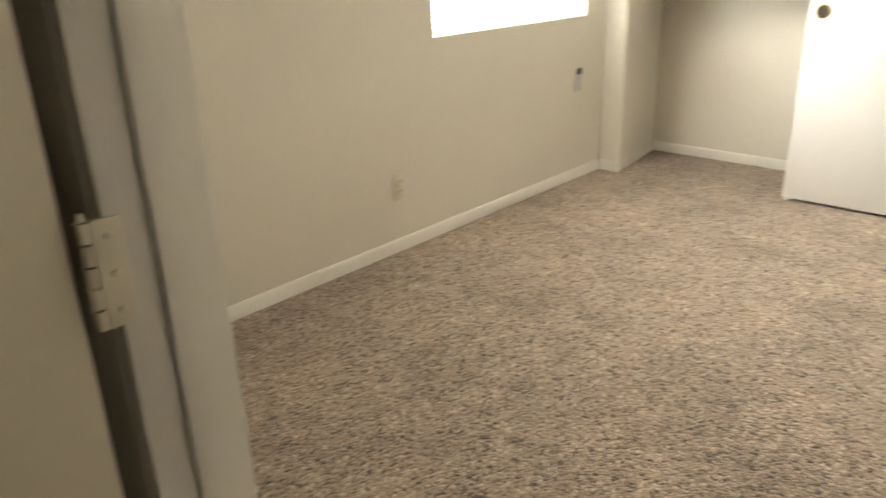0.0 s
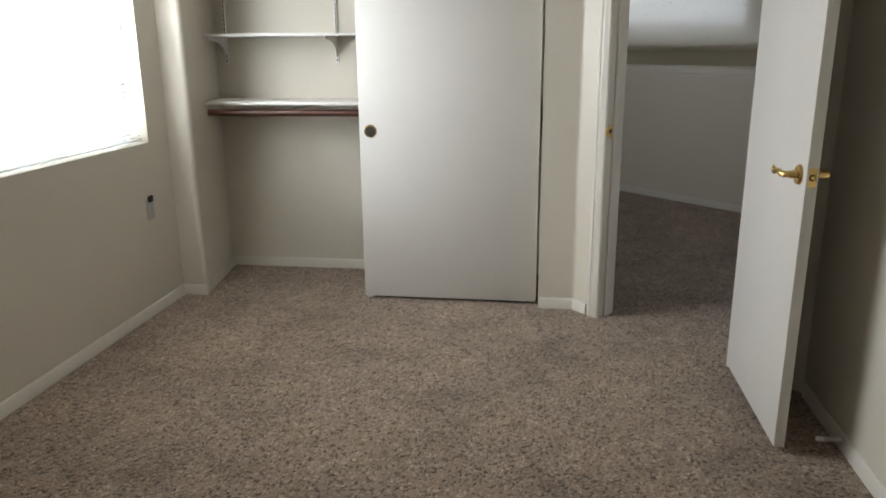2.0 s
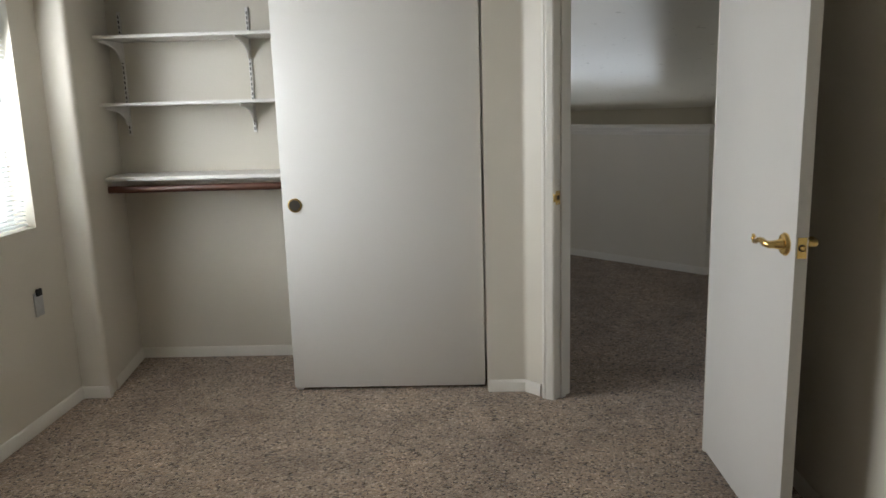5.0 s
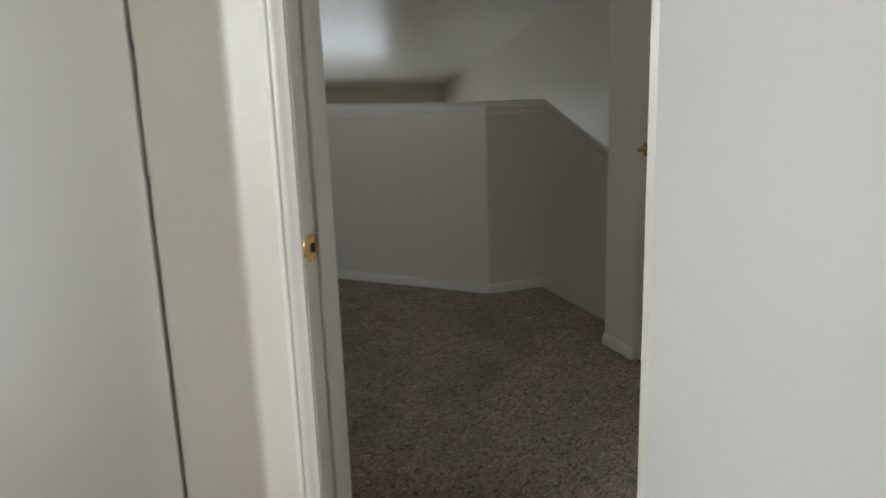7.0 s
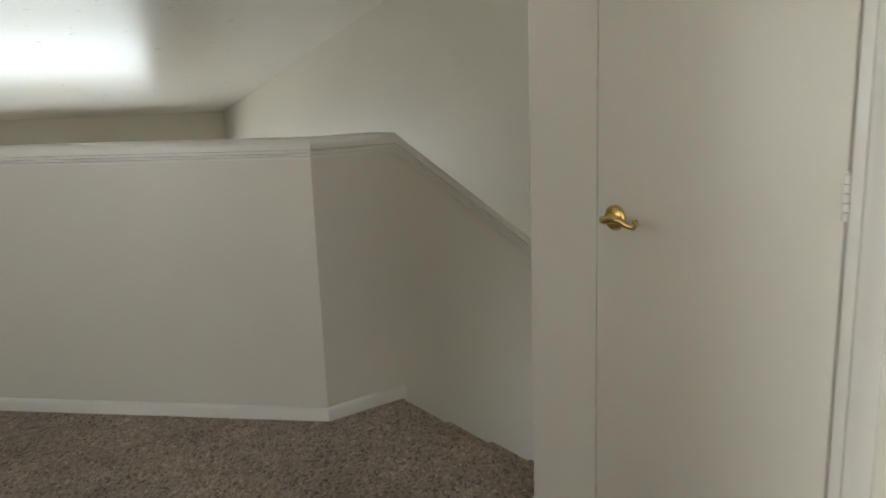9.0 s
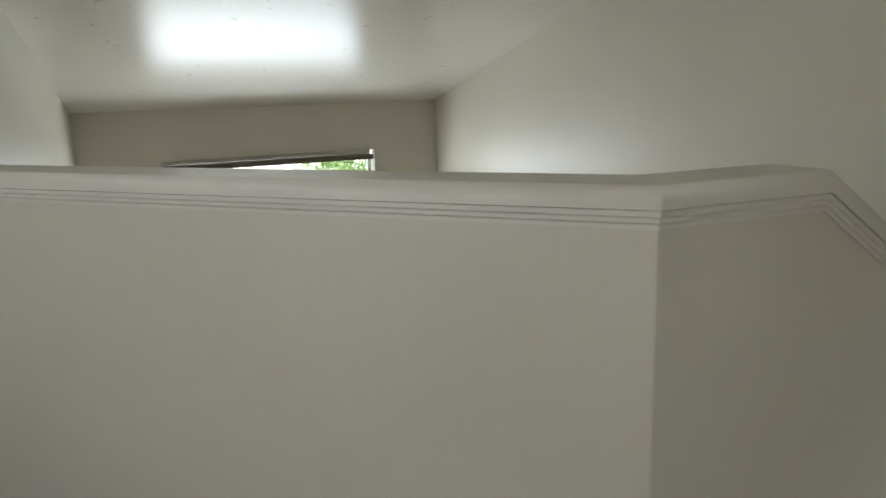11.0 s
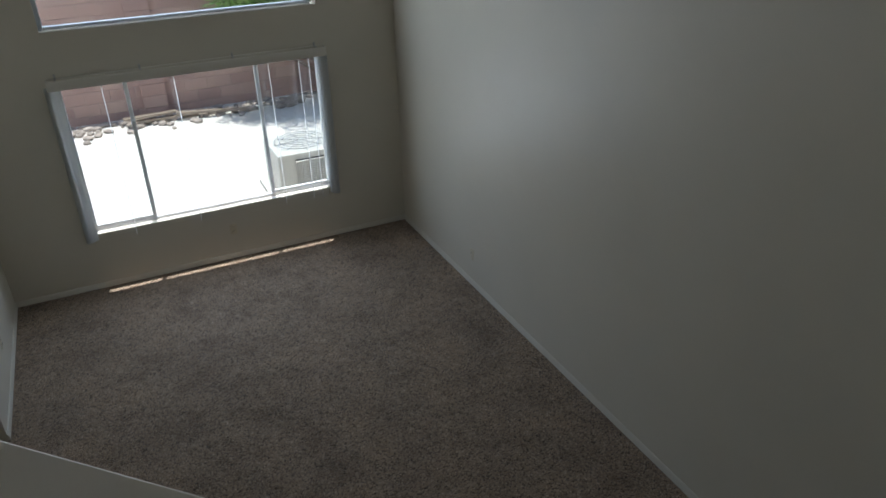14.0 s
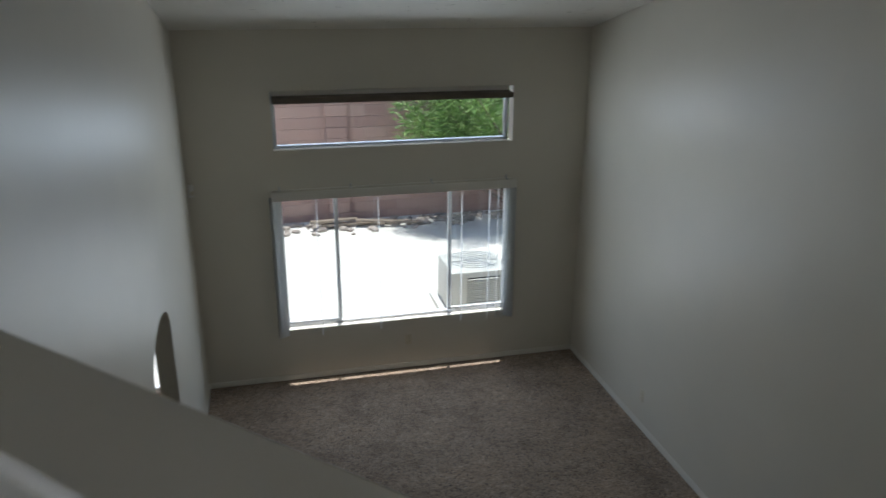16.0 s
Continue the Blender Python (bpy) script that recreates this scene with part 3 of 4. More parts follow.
for z in (1.022, 2.045):
    s = shelf(z, 0.30, 0.019)
    bm = B()
    box(bm, -2.115, -0.22, YB - 0.02, YB - 0.001, z - 0.045, z - 0.001)
    part("cleat", bm, SHELF, s)
    bm = B()
    box(bm, -2.116, -2.097, YB - 0.30, YB - 0.021, z - 0.075, z - 0.001)
    part("side_cleat", bm, SHELF, s)
    r = thing("closet_rod", (-1.2, YB - 0.26, z - 0.045), "dark stained round wooden closet rod", "closet rod", "closet rods")
    bm = B()
    tube(bm, [(-2.105, YB - 0.26, z - 0.045), (-0.22, YB - 0.26, z - 0.045)], 0.0185, 16)
    part("rod", bm, ROD, r)
    bm = B()
    tube(bm, [(-2.10, YB - 0.26, z - 0.045), (-2.09, YB - 0.26, z - 0.045)], 0.028, 16)
    part("socket", bm, SHELF, r)
for z in (1.39, 1.715):
    shelf(z, 0.25)
for x in (-2.06, -1.39, -0.66):
    st = thing("shelf_standard", (x, YB, 1.25), "slotted white steel shelf standard on the closet wall", "shelf standard", "shelf standards")
    bm = B()
    box(bm, x - 0.008, x + 0.008, YB - 0.012, YB, 1.24, 1.87)
    rail = part("rail", bm, SHELF, st)
    bm = B()
    for k in range(24):
        box(bm, x - 0.003, x + 0.003, YB - 0.0128, YB - 0.011, 1.25 + k * 0.0255, 1.265 + k * 0.0255)
    part("slots", bm, DARK, rail)
    for z in (1.39, 1.715):
        br = thing("shelf_bracket", (x, YB, z), "white pressed steel shelf bracket", "bracket", "shelf brackets")
        bm = B()
        arm = [(0, 0), (0.235, 0), (0.235, -0.014), (0.16, -0.020), (0.09, -0.034), (0.04, -0.062), (0.02, -0.095), (0, -0.10)]
        prism(bm, [(u, w) for u, w in arm], -0.004, 0.004, Matrix.Translation((x, YB - 0.013, z - 0.001)) @ Matrix(((0, 0, 1, 0), (-1, 0, 0, 0), (0, 1, 0, 0), (0, 0, 0, 1))))
        part("arm", bm, SHELF, br)


# ---- plates on the walls ----
def outlet(m, label, mat, group="wall outlets"):
    """A duplex outlet: at m, facing local -y."""
    p = m.translation
    t = thing("wall_outlet", (p.x, p.y, p.z), label, "outlet", group)
    bm = B()
    box(bm, -0.035, 0.035, -0.006, 0, -0.057, 0.057, m, 0.003)
    part("faceplate", bm, mat, t)
    for z in (-0.02, 0.02):
        bm = B()
        box(bm, -0.016, 0.016, -0.0085, -0.005, z - 0.014, z + 0.014, m, 0.003)
        so = part("socket", bm, mat, t)
        bm = B()
        for x in (-0.006, 0.006):
            box(bm, x - 0.0012, x + 0.0012, -0.009, -0.008, z - 0.004, z + 0.006, m)
        part("slots", bm, DARK, so)
    return t


west = Matrix.Rotation(math.pi / 2, 4, "Z")
east = Matrix.Rotation(-math.pi / 2, 4, "Z")
outlet(Matrix.Translation((XW, 2.24, 0.29)) @ west, "ivory duplex outlet low on the bedroom wall", PLATE)
# living room outlets: white plates given the darker ivory as their shade
outlet(Matrix.Translation((2.075, YE, -2.075)), "white duplex outlet under the living room window, coloured ivory for shade", PLATE)
outlet(Matrix.Translation((XE, 12.13, -2.075)) @ east, "white duplex outlet low on the living room wall, coloured ivory for shade", PLATE)
outlet(Matrix.Translation((XL, 12.64, -2.075)) @ west, "white duplex outlet beside the arch, coloured ivory for shade", PLATE)
jack = thing("cable_plate", (XW, 3.61, 0.555), "steel wall plate hanging loose with a dark hole", "wall plate")
bm = B()
box(bm, XW, XW + 0.006, 3.578, 3.642, 0.49, 0.595, None, 0.002)
part("faceplate", bm, STEEL, jack)
bm = B()
box(bm, XW + 0.003, XW + 0.016, 3.592, 3.628, 0.58, 0.612, None, 0.004)
part("jack", bm, DARK, jack)
sw = thing("switch_plate", (XR, 2.48, 1.06), "ivory three-gang light switch plate", "light switch")
bm = B()
box(bm, XR - 0.006, XR, 2.395, 2.565, 1.003, 1.117, None, 0.003)
part("faceplate", bm, PLATE, sw)
for k in range(3):
    y = 2.434 + 0.046 * k
    bm = B()
    box(bm, XR - 0.0075, XR - 0.005, y - 0.015, y + 0.015, 1.026, 1.094, None, 0.001)
    rk = part("rocker", bm, PLATE, sw)
    bm = B()
    box(bm, XR - 0.016, XR - 0.007, y - 0.005, y + 0.005, 1.058, 1.076, None, 0.002)
    part("toggle", bm, PLATE, rk)
ds = thing("door_stop", (XR, 2.6, 0.06), "white spring door stop with a rubber tip", "door stop")
bm = B()
coil = [(XR - 0.013 - 0.06 * k / 60, 2.565 + 0.006 * math.cos(k * 0.9), 0.04 + 0.006 * math.sin(k * 0.9)) for k in range(61)]
tube(bm, coil, 0.003, 6)
part("spring", bm, WPLATE, ds)
bm = B()
tube(bm, [(XR - 0.07, 2.565, 0.04), (XR - 0.09, 2.565, 0.04), (XR - 0.094, 2.565, 0.04)], [0.009, 0.009, 0.006], 12)
part("tip", bm, WPLATE, ds)
sensor = thing("motion_detector", (XL + 0.03, YE - 0.03, -0.26), "small white corner motion detector", "motion detector")
MC = Matrix.Translation((XL + 0.035, YE - 0.035, -0.265)) @ Matrix.Rotation(radians(-45), 4, "Z")
bm = B()
box(bm, -0.03, 0.03, -0.02, 0.02, -0.06, 0.06, MC @ Matrix.Rotation(math.pi / 2, 4, "Z"), 0.01)
part("housing", bm, WPLATE, sensor)
bm = B()
box(bm, -0.022, 0.022, -0.026, -0.019, -0.04, 0.0, MC @ Matrix.Rotation(math.pi / 2, 4, "Z"), 0.004)
part("lens", bm, PLATE, sensor)

# handrail beside the stairs
hr = thing("handrail", (1.80, 5.19, 0.98), "painted wooden handrail with a curled end beside the stairs", "handrail")
bm = B()
tube(bm, [(1.80, 5.165, 1.015), (1.775, 5.20, 1.015), (1.80, 5.225, 1.01), (1.86, 5.225, 0.98), (3.5, 5.225, -0.2)], [0.016, 0.021, 0.022, 0.022, 0.022], 12)
part("rail", bm, TRIM, hr)
for x in (2.0, 3.2):
    bm = B()
    z = 0.98 - (x - 1.86) * 0.72
    tube(bm, [(x, 5.161, z - 0.07), (x, 5.19, z - 0.06), (x, 5.22, z - 0.015)], 0.007, 8)
    part("bracket", bm, BRASS, hr)

# ---- bedroom window and blind ----
win = thing("window_1", (XW - 0.1, (WY0 + WY1) / 2, WZ0), "white vinyl divided-light bedroom window", "window", kind="structure")
xo = XW - 0.12
for y0, y1, z0, z1 in ((WY0, WY0 + 0.05, WZ0, WZ1), (WY1 - 0.05, WY1, WZ0, WZ1), (WY0 + 0.05, WY1 - 0.05, WZ0, WZ0 + 0.05), (WY0 + 0.05, WY1 - 0.05, WZ1 - 0.05, WZ1), ((WY0 + WY1) / 2 - 0.03, (WY0 + WY1) / 2 + 0.03, WZ0 + 0.05, WZ1 - 0.05)):
    bm = B()
    box(bm, xo - 0.03, xo + 0.03, y0, y1, z0, z1, None, 0.004)
    part("window_frame", bm, VINYL, win)
for k in (1, 2):
    bm = B()
    z = WZ0 + (WZ1 - WZ0) * k / 3
    box(bm, xo - 0.006, xo + 0.006, WY0 + 0.05, WY1 - 0.05, z - 0.009, z + 0.009)
    part("muntin", bm, VINYL, win)
for y in (WY0 + 0.32, WY1 - 0.32):
    bm = B()
    box(bm, xo - 0.005, xo + 0.005, y - 0.009, y + 0.009, WZ0 + 0.05, WZ1 - 0.05)
    part("muntin", bm, VINYL, win)
bm = B()
box(bm, xo - 0.003, xo + 0.001, WY0 + 0.05, WY1 - 0.05, WZ0 + 0.05, WZ1 - 0.05)
part("pane", bm, GLASS, win).visible_shadow = False
blind = thing("mini_blind", (XW - 0.03, (WY0 + WY1) / 2, WZ1), "white aluminium mini blind, lowered with slats half open", "window blind")
bm = B()
box(bm, XW - 0.055, XW - 0.025, WY0 + 0.01, WY1 - 0.01, WZ1 - 0.03, WZ1 - 0.002, None, 0.002)
part("headrail", bm, SLAT, blind)
bm = B()
arc = [(-0.0125, 0.0), (-0.006, 0.0022), (0.0, 0.003), (0.006, 0.0022), (0.0125, 0.0)]
tilt = radians(-16)
rows = [[bm.verts.new((u * math.cos(tilt) - w * math.sin(tilt), y, u * math.sin(tilt) + w * math.cos(tilt))) for u, w in arc] for y in (WY0 + 0.012, WY1 - 0.012)]
for k in range(4):
    bm.faces.new((rows[0][k], rows[0][k + 1], rows[1][k + 1], rows[1][k]))
slat_mesh = mesh_of("slat", bm, SLAT)
z = WZ0 + 0.035
while z < WZ1 - 0.035:
    s = new("slat", slat_mesh)
    s.parent = blind
    s.matrix_parent_inverse = blind.matrix_basis.inverted()
    s.location = (XW - 0.04, 0, z)
    z += 0.0205
bm = B()
box(bm, XW - 0.053, XW - 0.027, WY0 + 0.012, WY1 - 0.012, WZ0 + 0.008, WZ0 + 0.020, None, 0.003)
part("bottom_rail", bm, SLAT, blind)
for y in (WY0 + 0.15, (WY0 + WY1) / 2, WY1 - 0.15):
    bm = B()
    for x in (XW - 0.053, XW - 0.027):
        tube(bm, [(x, y, WZ0 + 0.015), (x, y, WZ1 - 0.02)], 0.0011, 5)
    part("ladder_cord", bm, SLAT, blind)
bm = B()
tube(bm, [(XW - 0.02, WY1 - 0.10, WZ1 - 0.03), (XW - 0.02, WY1 - 0.10, 1.45)], 0.0015, 6)
tube(bm, [(XW - 0.02, WY1 - 0.10, 1.455), (XW - 0.02, WY1 - 0.10, 1.43), (XW - 0.02, WY1 - 0.10, 1.41)], [0.003, 0.007, 0.008], 8)
part("pull_cord", bm, STEEL, blind)


# ---- living room windows ----
def slider(name, x0, x1, z0, z1, splits, mat, label, sill):
    w = thing(name, ((x0 + x1) / 2, YE + 0.1, z0), label, "window", kind="structure")
    y = YE + 0.10
    for a, b, c, d in ((x0, x0 + 0.035, z0, z1), (x1 - 0.035, x1, z0, z1), (x0 + 0.035, x1 - 0.035, z0, z0 + 0.035), (x0 + 0.035, x1 - 0.035, z1 - 0.035, z1)):
        bm = B()
        box(bm, a, b, y - 0.03, y + 0.03, c, d, None, 0.003)
        part("window_frame", bm, mat, w)
    xs = [x0 + 0.035, *splits, x1 - 0.035]
    for s in splits:
        bm = B()
        box(bm, s - 0.018, s + 0.018, y - 0.022, y + 0.022, z0 + 0.035, z1 - 0.035, None, 0.003)
        part("mullion", bm, mat, w)
    for k, (a, b) in enumerate(zip(xs, xs[1:])):
        bm = B()
        box(bm, a, b, y - 0.002, y + 0.002, z0 + 0.035, z1 - 0.035)
        part("pane", bm, GLASS, w).visible_shadow = False
        if len(splits) > 1 and k != 1:
            bm = B()
            box(bm, a + 0.001, b, y - 0.026, y + 0.01, z0 + 0.036, z0 + 0.062, None, 0.002)
            part("sash_rail", bm, mat, w)
    bm = B()
    box(bm, x0 + 0.001, x1 - 0.001, YE + 0.002, y - 0.031, z0 - 0.001, z0 + 0.006)
    part("window_sill", bm, sill, w)
    return w


slider("window_2", LX0, LX1, LZ0, LZ1, (1.36, 2.56), VINYL, "white three-panel sliding living room window", TRIM)
slider("window_3", UX0, UX1, UZ0, UZ1, (), ALU, "wide low clerestory window with an aluminium frame", TRIM)
sh = thing("roller_shade", (1.9, YE + 0.05, UZ1), "dark taupe shade raised to the top of the clerestory window", "window shade")
bm = B()
box(bm, UX0 + 0.01, UX1 - 0.01, YE + 0.02, YE + 0.055, UZ1 - 0.045, UZ1 - 0.002, None, 0.003)
part("headrail", bm, TRIM, sh)
bm = B()
for k in range(5):
    box(bm, UX0 + 0.015, UX1 - 0.015, 13.668, YE + 0.062, UZ1 - 0.058 - 0.011 * k, UZ1 - 0.049 - 0.011 * k, None, 0.002)
part("stacked_fabric", bm, FABRIC, sh)

vb = thing("vertical_blind", (1.9, YE - 0.05, LZ1), "white vertical blind, drawn open under a white valance", "window blind")
bm = B()
box(bm, LX0 - 0.06, LX1 + 0.035, YE - 0.085, YE - 0.078, LZ1 + 0.0, LZ1 + 0.085, None, 0.002)
box(bm, LX0 - 0.06, LX0 - 0.053, YE - 0.078, YE - 0.003, LZ1 + 0.0, LZ1 + 0.085)
box(bm, LX1 + 0.028, LX1 + 0.035, YE - 0.078, YE - 0.003, LZ1 + 0.0, LZ1 + 0.085)
part("valance", bm, TRIM, vb)
bm = B()
box(bm, LX0 - 0.045, LX1 + 0.02, YE - 0.060, YE - 0.020, LZ1 + 0.03, LZ1 + 0.065)
part("track", bm, ALU, vb)
bm = B()
vp = [(-0.044, 0.0), (-0.02, 0.004), (0.02, 0.004), (0.044, 0.0), (0.02, 0.005), (-0.02, 0.005)]
prism(bm, vp, 0, LZ1 + 0.03 - (LZ0 - 0.05))
vane = mesh_of("vane", bm, SLAT)
vx = [(0.74 + 0.012 * k, 30 + 4 * (k % 2)) for k in range(4)] + [(3.215 - 0.013 * k, 140 - 4 * (k % 3)) for k in range(4)] + [(1.78, 89), (1.16, 90), (2.96, 90), (3.06, 89), (2.66, 90), (3.12, 90)]
for x, a in vx:
    s = new("vane", vane)
    s.parent = vb
    s.matrix_parent_inverse = vb.matrix_basis.inverted()
    s.matrix_basis = pose(x, YE - 0.042, LZ0 - 0.05, 0, 0, a + math.degrees(math.atan2(-(x - 0.90), 7.2)) * 0.93)
for x in (0.81, 1.51, 2.34, 3.14):
    hk = thing("blind_bracket", (x, YE - 0.01, LZ1 + 0.10), "small steel valance bracket screwed to the wall", "bracket", "valance brackets")
    bm = B()
    box(bm, x - 0.008, x + 0.008, YE - 0.014, YE, LZ1 + 0.088, LZ1 + 0.128, None, 0.002)
    box(bm, x - 0.006, x + 0.006, YE - 0.075, YE - 0.012, LZ1 + 0.0865, LZ1 + 0.094)
    part("arm", bm, STEEL, hk)
bm = B()
box(bm, LX0 - 0.045, LX1 + 0.02, YE - 0.012, YE - 0.0005, LZ1 + 0.086, LZ1 + 0.094)
part("top_strip", bm, TRIM, vb)

# glazed door at the end of the passage
pd = thing("passage_door", (XL - 1.0, YE + 0.05, LOW), "white framed sliding glass door at the end of the carpeted passage", "door", kind="structure")
for x0, x1, z0, z1 in ((XL - 1.95, XL - 1.88, 0.0, 2.05), (XL - 0.27, XL - 0.2, 0.0, 2.05), (XL - 1.12, XL - 1.05, 0.07, 1.98), (XL - 1.88, XL - 0.27, 0.0, 0.07), (XL - 1.88, XL - 0.27, 1.98, 2.05)):
    bm = B()
    box(bm, x0, x1, YE + 0.02, YE + 0.07, LOW + z0, LOW + z1, None, 0.004)
    part("door_frame", bm, VINYL, pd)
bm = B()
box(bm, XL - 1.88, XL - 0.27, YE + 0.043, YE + 0.047, LOW + 0.07, LOW + 1.98)
part("pane", bm, GLASS, pd).visible_shadow = False

# ---- yard ----
GZ = -2.62
g = B()
vs = [g.verts.new(c) for c in ((-400, YE + 0.14, GZ), (400, YE + 0.14, GZ), (400, 800, GZ), (-400, 800, GZ))]
g.faces.new(vs)
w = [g.verts.new(c) for c in ((-400, -400, GZ - 0.01), (XW - 0.16, -400, GZ - 0.01), (XW - 0.16, YE + 0.14, GZ - 0.01), (-400, YE + 0.14, GZ - 0.01))]
g.faces.new(w)
structure("ground", g, GROUND, "pale sunlit gravel yard", "ground")

YW, WT = 20.2, -0.30
yw = thing("block_wall", (1.63, YW, GZ), "pinkish concrete block garden wall with a pilaster", "garden wall")
bm = B()
box(bm, -12, 14, YW + 0.01, YW + 0.14, GZ, WT - 0.06)
box(bm, 1.81, 2.16, YW - 0.06, YW + 0.05, GZ, WT - 0.02)
part("mortar", bm, MORTAR, yw)
bm = B()
box(bm, -0.198, 0.198, 0, 0.1, -0.098, 0.098, None, 0.006)
blk = mesh_of("block", bm, BLOCK)
rows_n = int((WT - 0.06 - GZ) / 0.203)
for r in range(rows_n + 1):
    for c in range(26):
        s = new("block", blk)
        s.parent = yw
        s.matrix_parent_inverse = yw.matrix_basis.inverted()
        s.location = (-2.97 + c * 0.406 + (0.203 if r % 2 else 0), YW, GZ + 0.1 + r * 0.203 - 0.06)
for r in range(rows_n + 1):
    s = new("block", blk)
    s.parent = yw
    s.matrix_parent_inverse = yw.matrix_basis.inverted()
    s.location = (1.985, YW - 0.08, GZ + 0.1 + r * 0.203 - 0.04)
bm = B()
for k in range(26):
    box(bm, -3.17 + k * 0.406 + 0.004, -3.17 + (k + 1) * 0.406 - 0.004, YW - 0.02, YW + 0.16, WT - 0.06, WT, None, 0.008)
box(bm, 1.76, 2.21, YW - 0.1, YW + 0.2, WT - 0.005, WT + 0.045, None, 0.008)
part("coping", bm, plain("coping_concrete", (0.5, 0.44, 0.39), 0.9, 0.0, 0.1, 20.0), yw)

# rocks and boards along the foot of the wall
bm = B()
rng = random.Random(4)
for k in range(420):
    x, y = rng.uniform(-2.5, 6.0), YW - 0.15 - abs(rng.gauss(0, 0.35))
    s = rng.uniform(0.03, 0.09)
    r = bmesh.ops.create_icosphere(bm, subdivisions=1, radius=1.0)
    m = Matrix.Translation((x, y, GZ + s * 0.3)) @ Matrix.Rotation(rng.uniform(0, 6), 4, "Z") @ Matrix.Diagonal((s * rng.uniform(0.8, 1.6), s, s * 0.6, 1))
    for v in r["verts"]:
        v.co = m @ (v.co * rng.uniform(0.85, 1.12))
tagged(smooth(new("rocks", mesh_of("rocks", bm, ROCK)), 20), "scattered brown rocks along the foot of the block wall", "rocks", kind="stuff")
for k, (x, y, l, a) in enumerate(((2.33, YW - 0.45, 1.5, 6), (2.83, YW - 0.6, 1.2, -8), (1.83, YW - 0.5, 0.9, 14))):
    b_ = tagged(new("board", mesh_of("board", box(B(), -l / 2, l / 2, -0.05, 0.05, 0, 0.04, None, 0.004), WOOD)), "weathered wooden board lying by the block wall", "board", "boards by the wall")
    b_.matrix_basis = pose(x, y, GZ + 0.03 + 0.05 * k, 0, 3, a)

# air conditioner outside the window
ac = thing("air_conditioner", (3.38, 15.65, GZ), "beige outdoor air conditioner with a louvred side and fan grille", "air conditioner")
AX0, AX1, AYA, AYB, AH = 2.95, 3.75, 15.33, 16.13, 0.66
bm = B()
box(bm, AX0 - 0.1, AX1 + 0.1, AYA - 0.1, AYB + 0.1, GZ, GZ + 0.06, None, 0.01)
part("pad", bm, CONC, ac)
bm = B()
box(bm, AX0, AX1, AYA, AYB, GZ + 0.06, GZ + AH, None, 0.02)
part("cabinet", bm, ACGREY, ac)
# dark sheet on the cabinet face, standing for shade behind the louvres
bm = B()
box(bm, AX0 + 0.22, AX1 - 0.06, AYA - 0.004, AYA + 0.01, GZ + 0.12, GZ + AH - 0.08)
lv = part("louvre_shade", bm, DARK, ac)
bm = B()
box(bm, -0.26, 0.26, -0.012, 0.0, -0.008, 0.008, Matrix.Rotation(radians(25), 4, "X"))
lm = mesh_of("louvre", bm, ACGREY)
for k in range(17):
    s = new("louvre", lm)
    s.parent = ac
    s.matrix_parent_inverse = ac.matrix_basis.inverted()
    s.location = (AX0 + 0.48, AYA - 0.005, GZ + 0.14 + k * 0.026)
for r in (0.10, 0.18, 0.26, 0.33):
    bm = B()
    tube(bm, [((AX0 + AX1) / 2 + r * math.cos(a * math.pi / 16), (AYA + AYB) / 2 + r * math.sin(a * math.pi / 16), GZ + AH + 0.03) for a in range(33)], 0.005, 6)
    part("grille_ring", bm, STEEL, ac)
for k in range(8):
    bm = B()
    a = k * math.pi / 4
    c = Vector(((AX0 + AX1) / 2, (AYA + AYB) / 2, GZ + AH + 0.035))
    tube(bm, [c, c + Vector((0.34 * math.cos(a), 0.34 * math.sin(a), -0.03))], 0.005, 6)
    part("grille_spoke", bm, STEEL, ac)


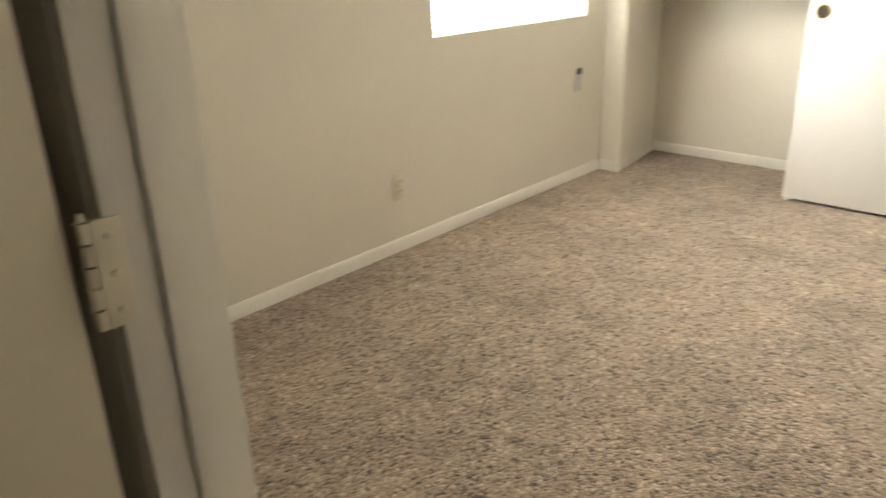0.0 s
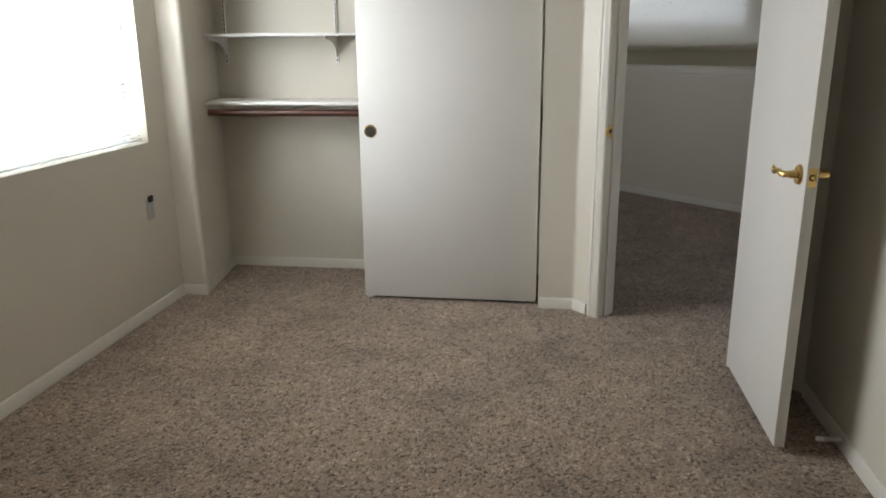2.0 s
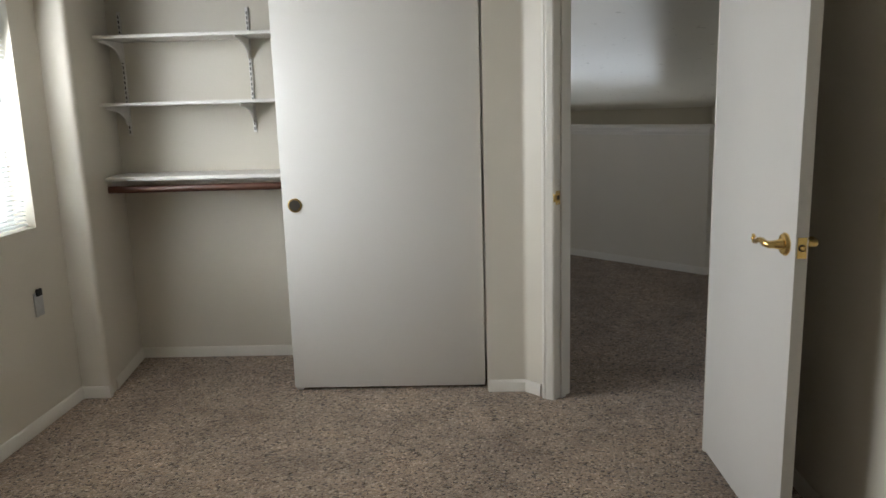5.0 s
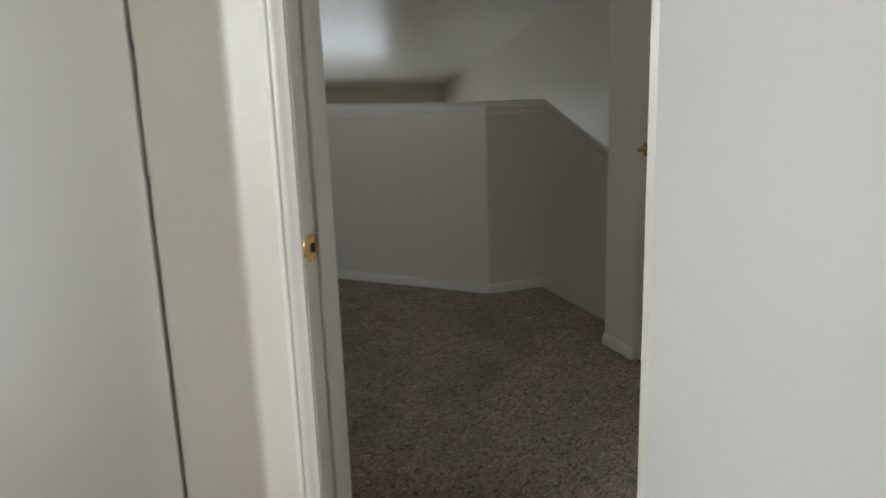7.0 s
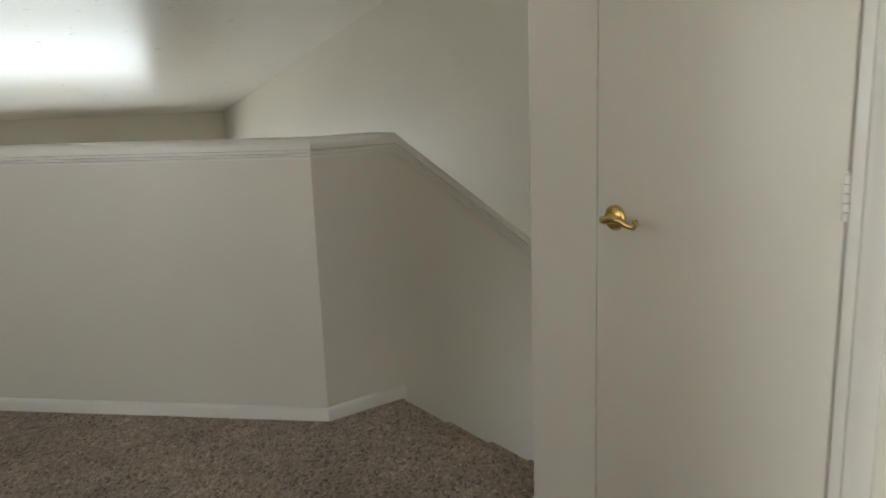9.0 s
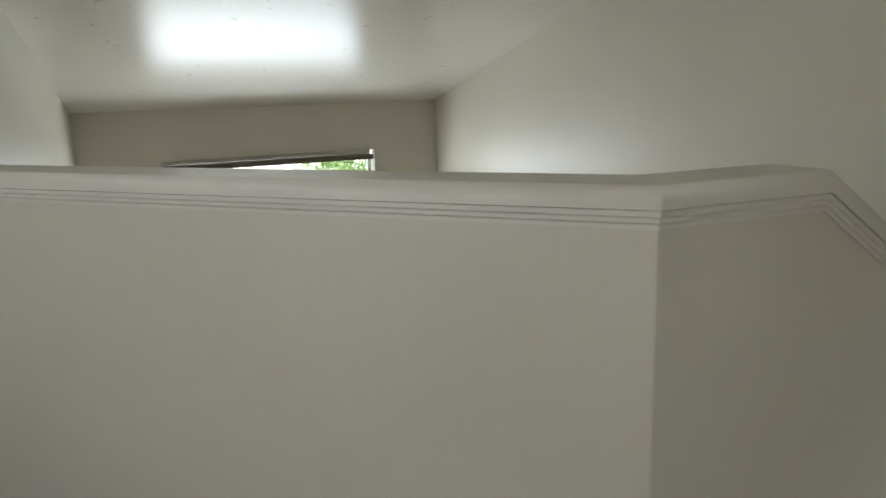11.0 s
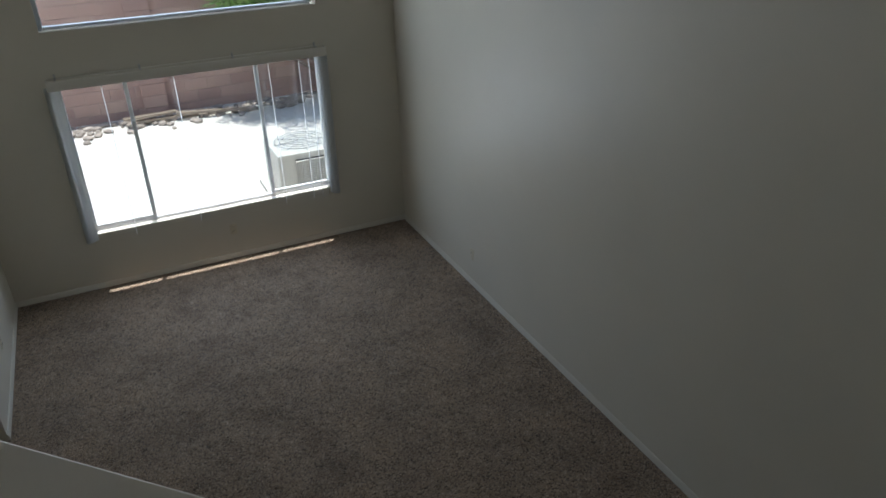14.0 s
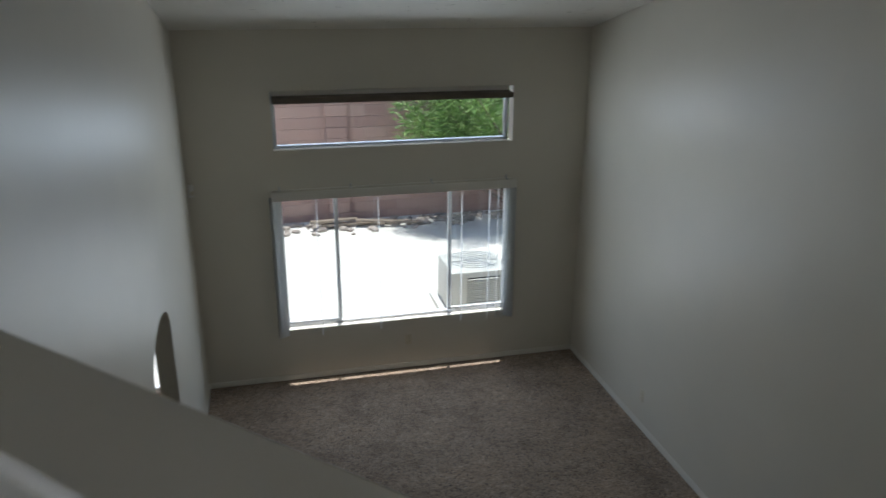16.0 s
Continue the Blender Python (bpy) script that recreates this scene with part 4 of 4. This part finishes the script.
# oleander by the wall
def shrub(x, y, height, spread, seed, count, foot=0.0):
    rng = random.Random(seed)
    t = thing("oleander_shrub", (x + foot, y, GZ), "green leafy oleander shrub in front of the block wall", "shrub", "shrubs by the wall")
    bm = B()
    tips = []
    for k in range(16):
        a, out = rng.uniform(0, 6.28), rng.uniform(0.25, 1.0) * spread
        h = height * rng.uniform(0.55, 1.0)
        tip = Vector((x + out * math.cos(a), y + out * 0.7 * math.sin(a), GZ + h))
        mid = Vector((x + foot * 0.5 + out * 0.35 * math.cos(a), y + out * 0.3 * math.sin(a), GZ + h * 0.5))
        tube(bm, [(x + foot + 0.06 * math.cos(a), y + 0.06 * math.sin(a), GZ), mid, tip], [0.035, 0.022, 0.006], 6)
        tips += [(mid.lerp(tip, q), rng.uniform(0.12, 0.32)) for q in (0.45, 0.6, 0.8, 1.0)]
    part("trunk", bm, BARK, t)
    verts, faces = [], []
    for k in range(count):
        c, r = rng.choice(tips)
        d = Vector((rng.gauss(0, 1), rng.gauss(0, 1), rng.gauss(0, 0.8)))
        p = c + d.normalized() * r * rng.uniform(0.2, 1.25)
        way = (d.normalized() + Vector((0, 0, rng.uniform(-0.5, 0.7)))).normalized()
        sd_ = way.cross(Vector((rng.gauss(0, 1), rng.gauss(0, 1), rng.gauss(0, 1)))).normalized()
        ln, wd = rng.uniform(0.07, 0.15), rng.uniform(0.010, 0.020)
        nrm = way.cross(sd_) * 0.01
        i = len(verts)
        verts += [p, p + way * ln * 0.45 + sd_ * wd + nrm, p + way * ln - nrm, p + way * ln * 0.45 - sd_ * wd + nrm]
        faces.append((i, i + 1, i + 2, i + 3))
    me = bpy.data.meshes.new("crown")
    me.from_pydata([tuple(v) for v in verts], [], faces)
    me.materials.append(LEAF)
    cr = new("crown", me)
    cr.parent = t
    cr.matrix_parent_inverse = t.matrix_basis.inverted()
    return t


shrub(4.25, 19.3, 3.1, 1.1, 3, 9000, 1.7)
shrub(5.6, 19.3, 3.3, 1.4, 8, 7000)
shrub(3.65, 19.5, 2.6, 0.7, 12, 5000, 2.0)
shrub(0.53, 21.65, 2.6, 1.0, 21, 3000)


# plain glowing panel added past the bedroom window to whiten and light it
glow, gn, gl, gb = material("panel_glow", 1.0)
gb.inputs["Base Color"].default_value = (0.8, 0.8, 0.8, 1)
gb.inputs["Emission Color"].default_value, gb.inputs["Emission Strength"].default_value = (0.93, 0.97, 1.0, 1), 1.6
structure("backdrop", box(B(), -9.05, -9.0, -6.0, 16.0, GZ, 7.0), glow, "plain glowing panel added outside the bedroom window", "backdrop")
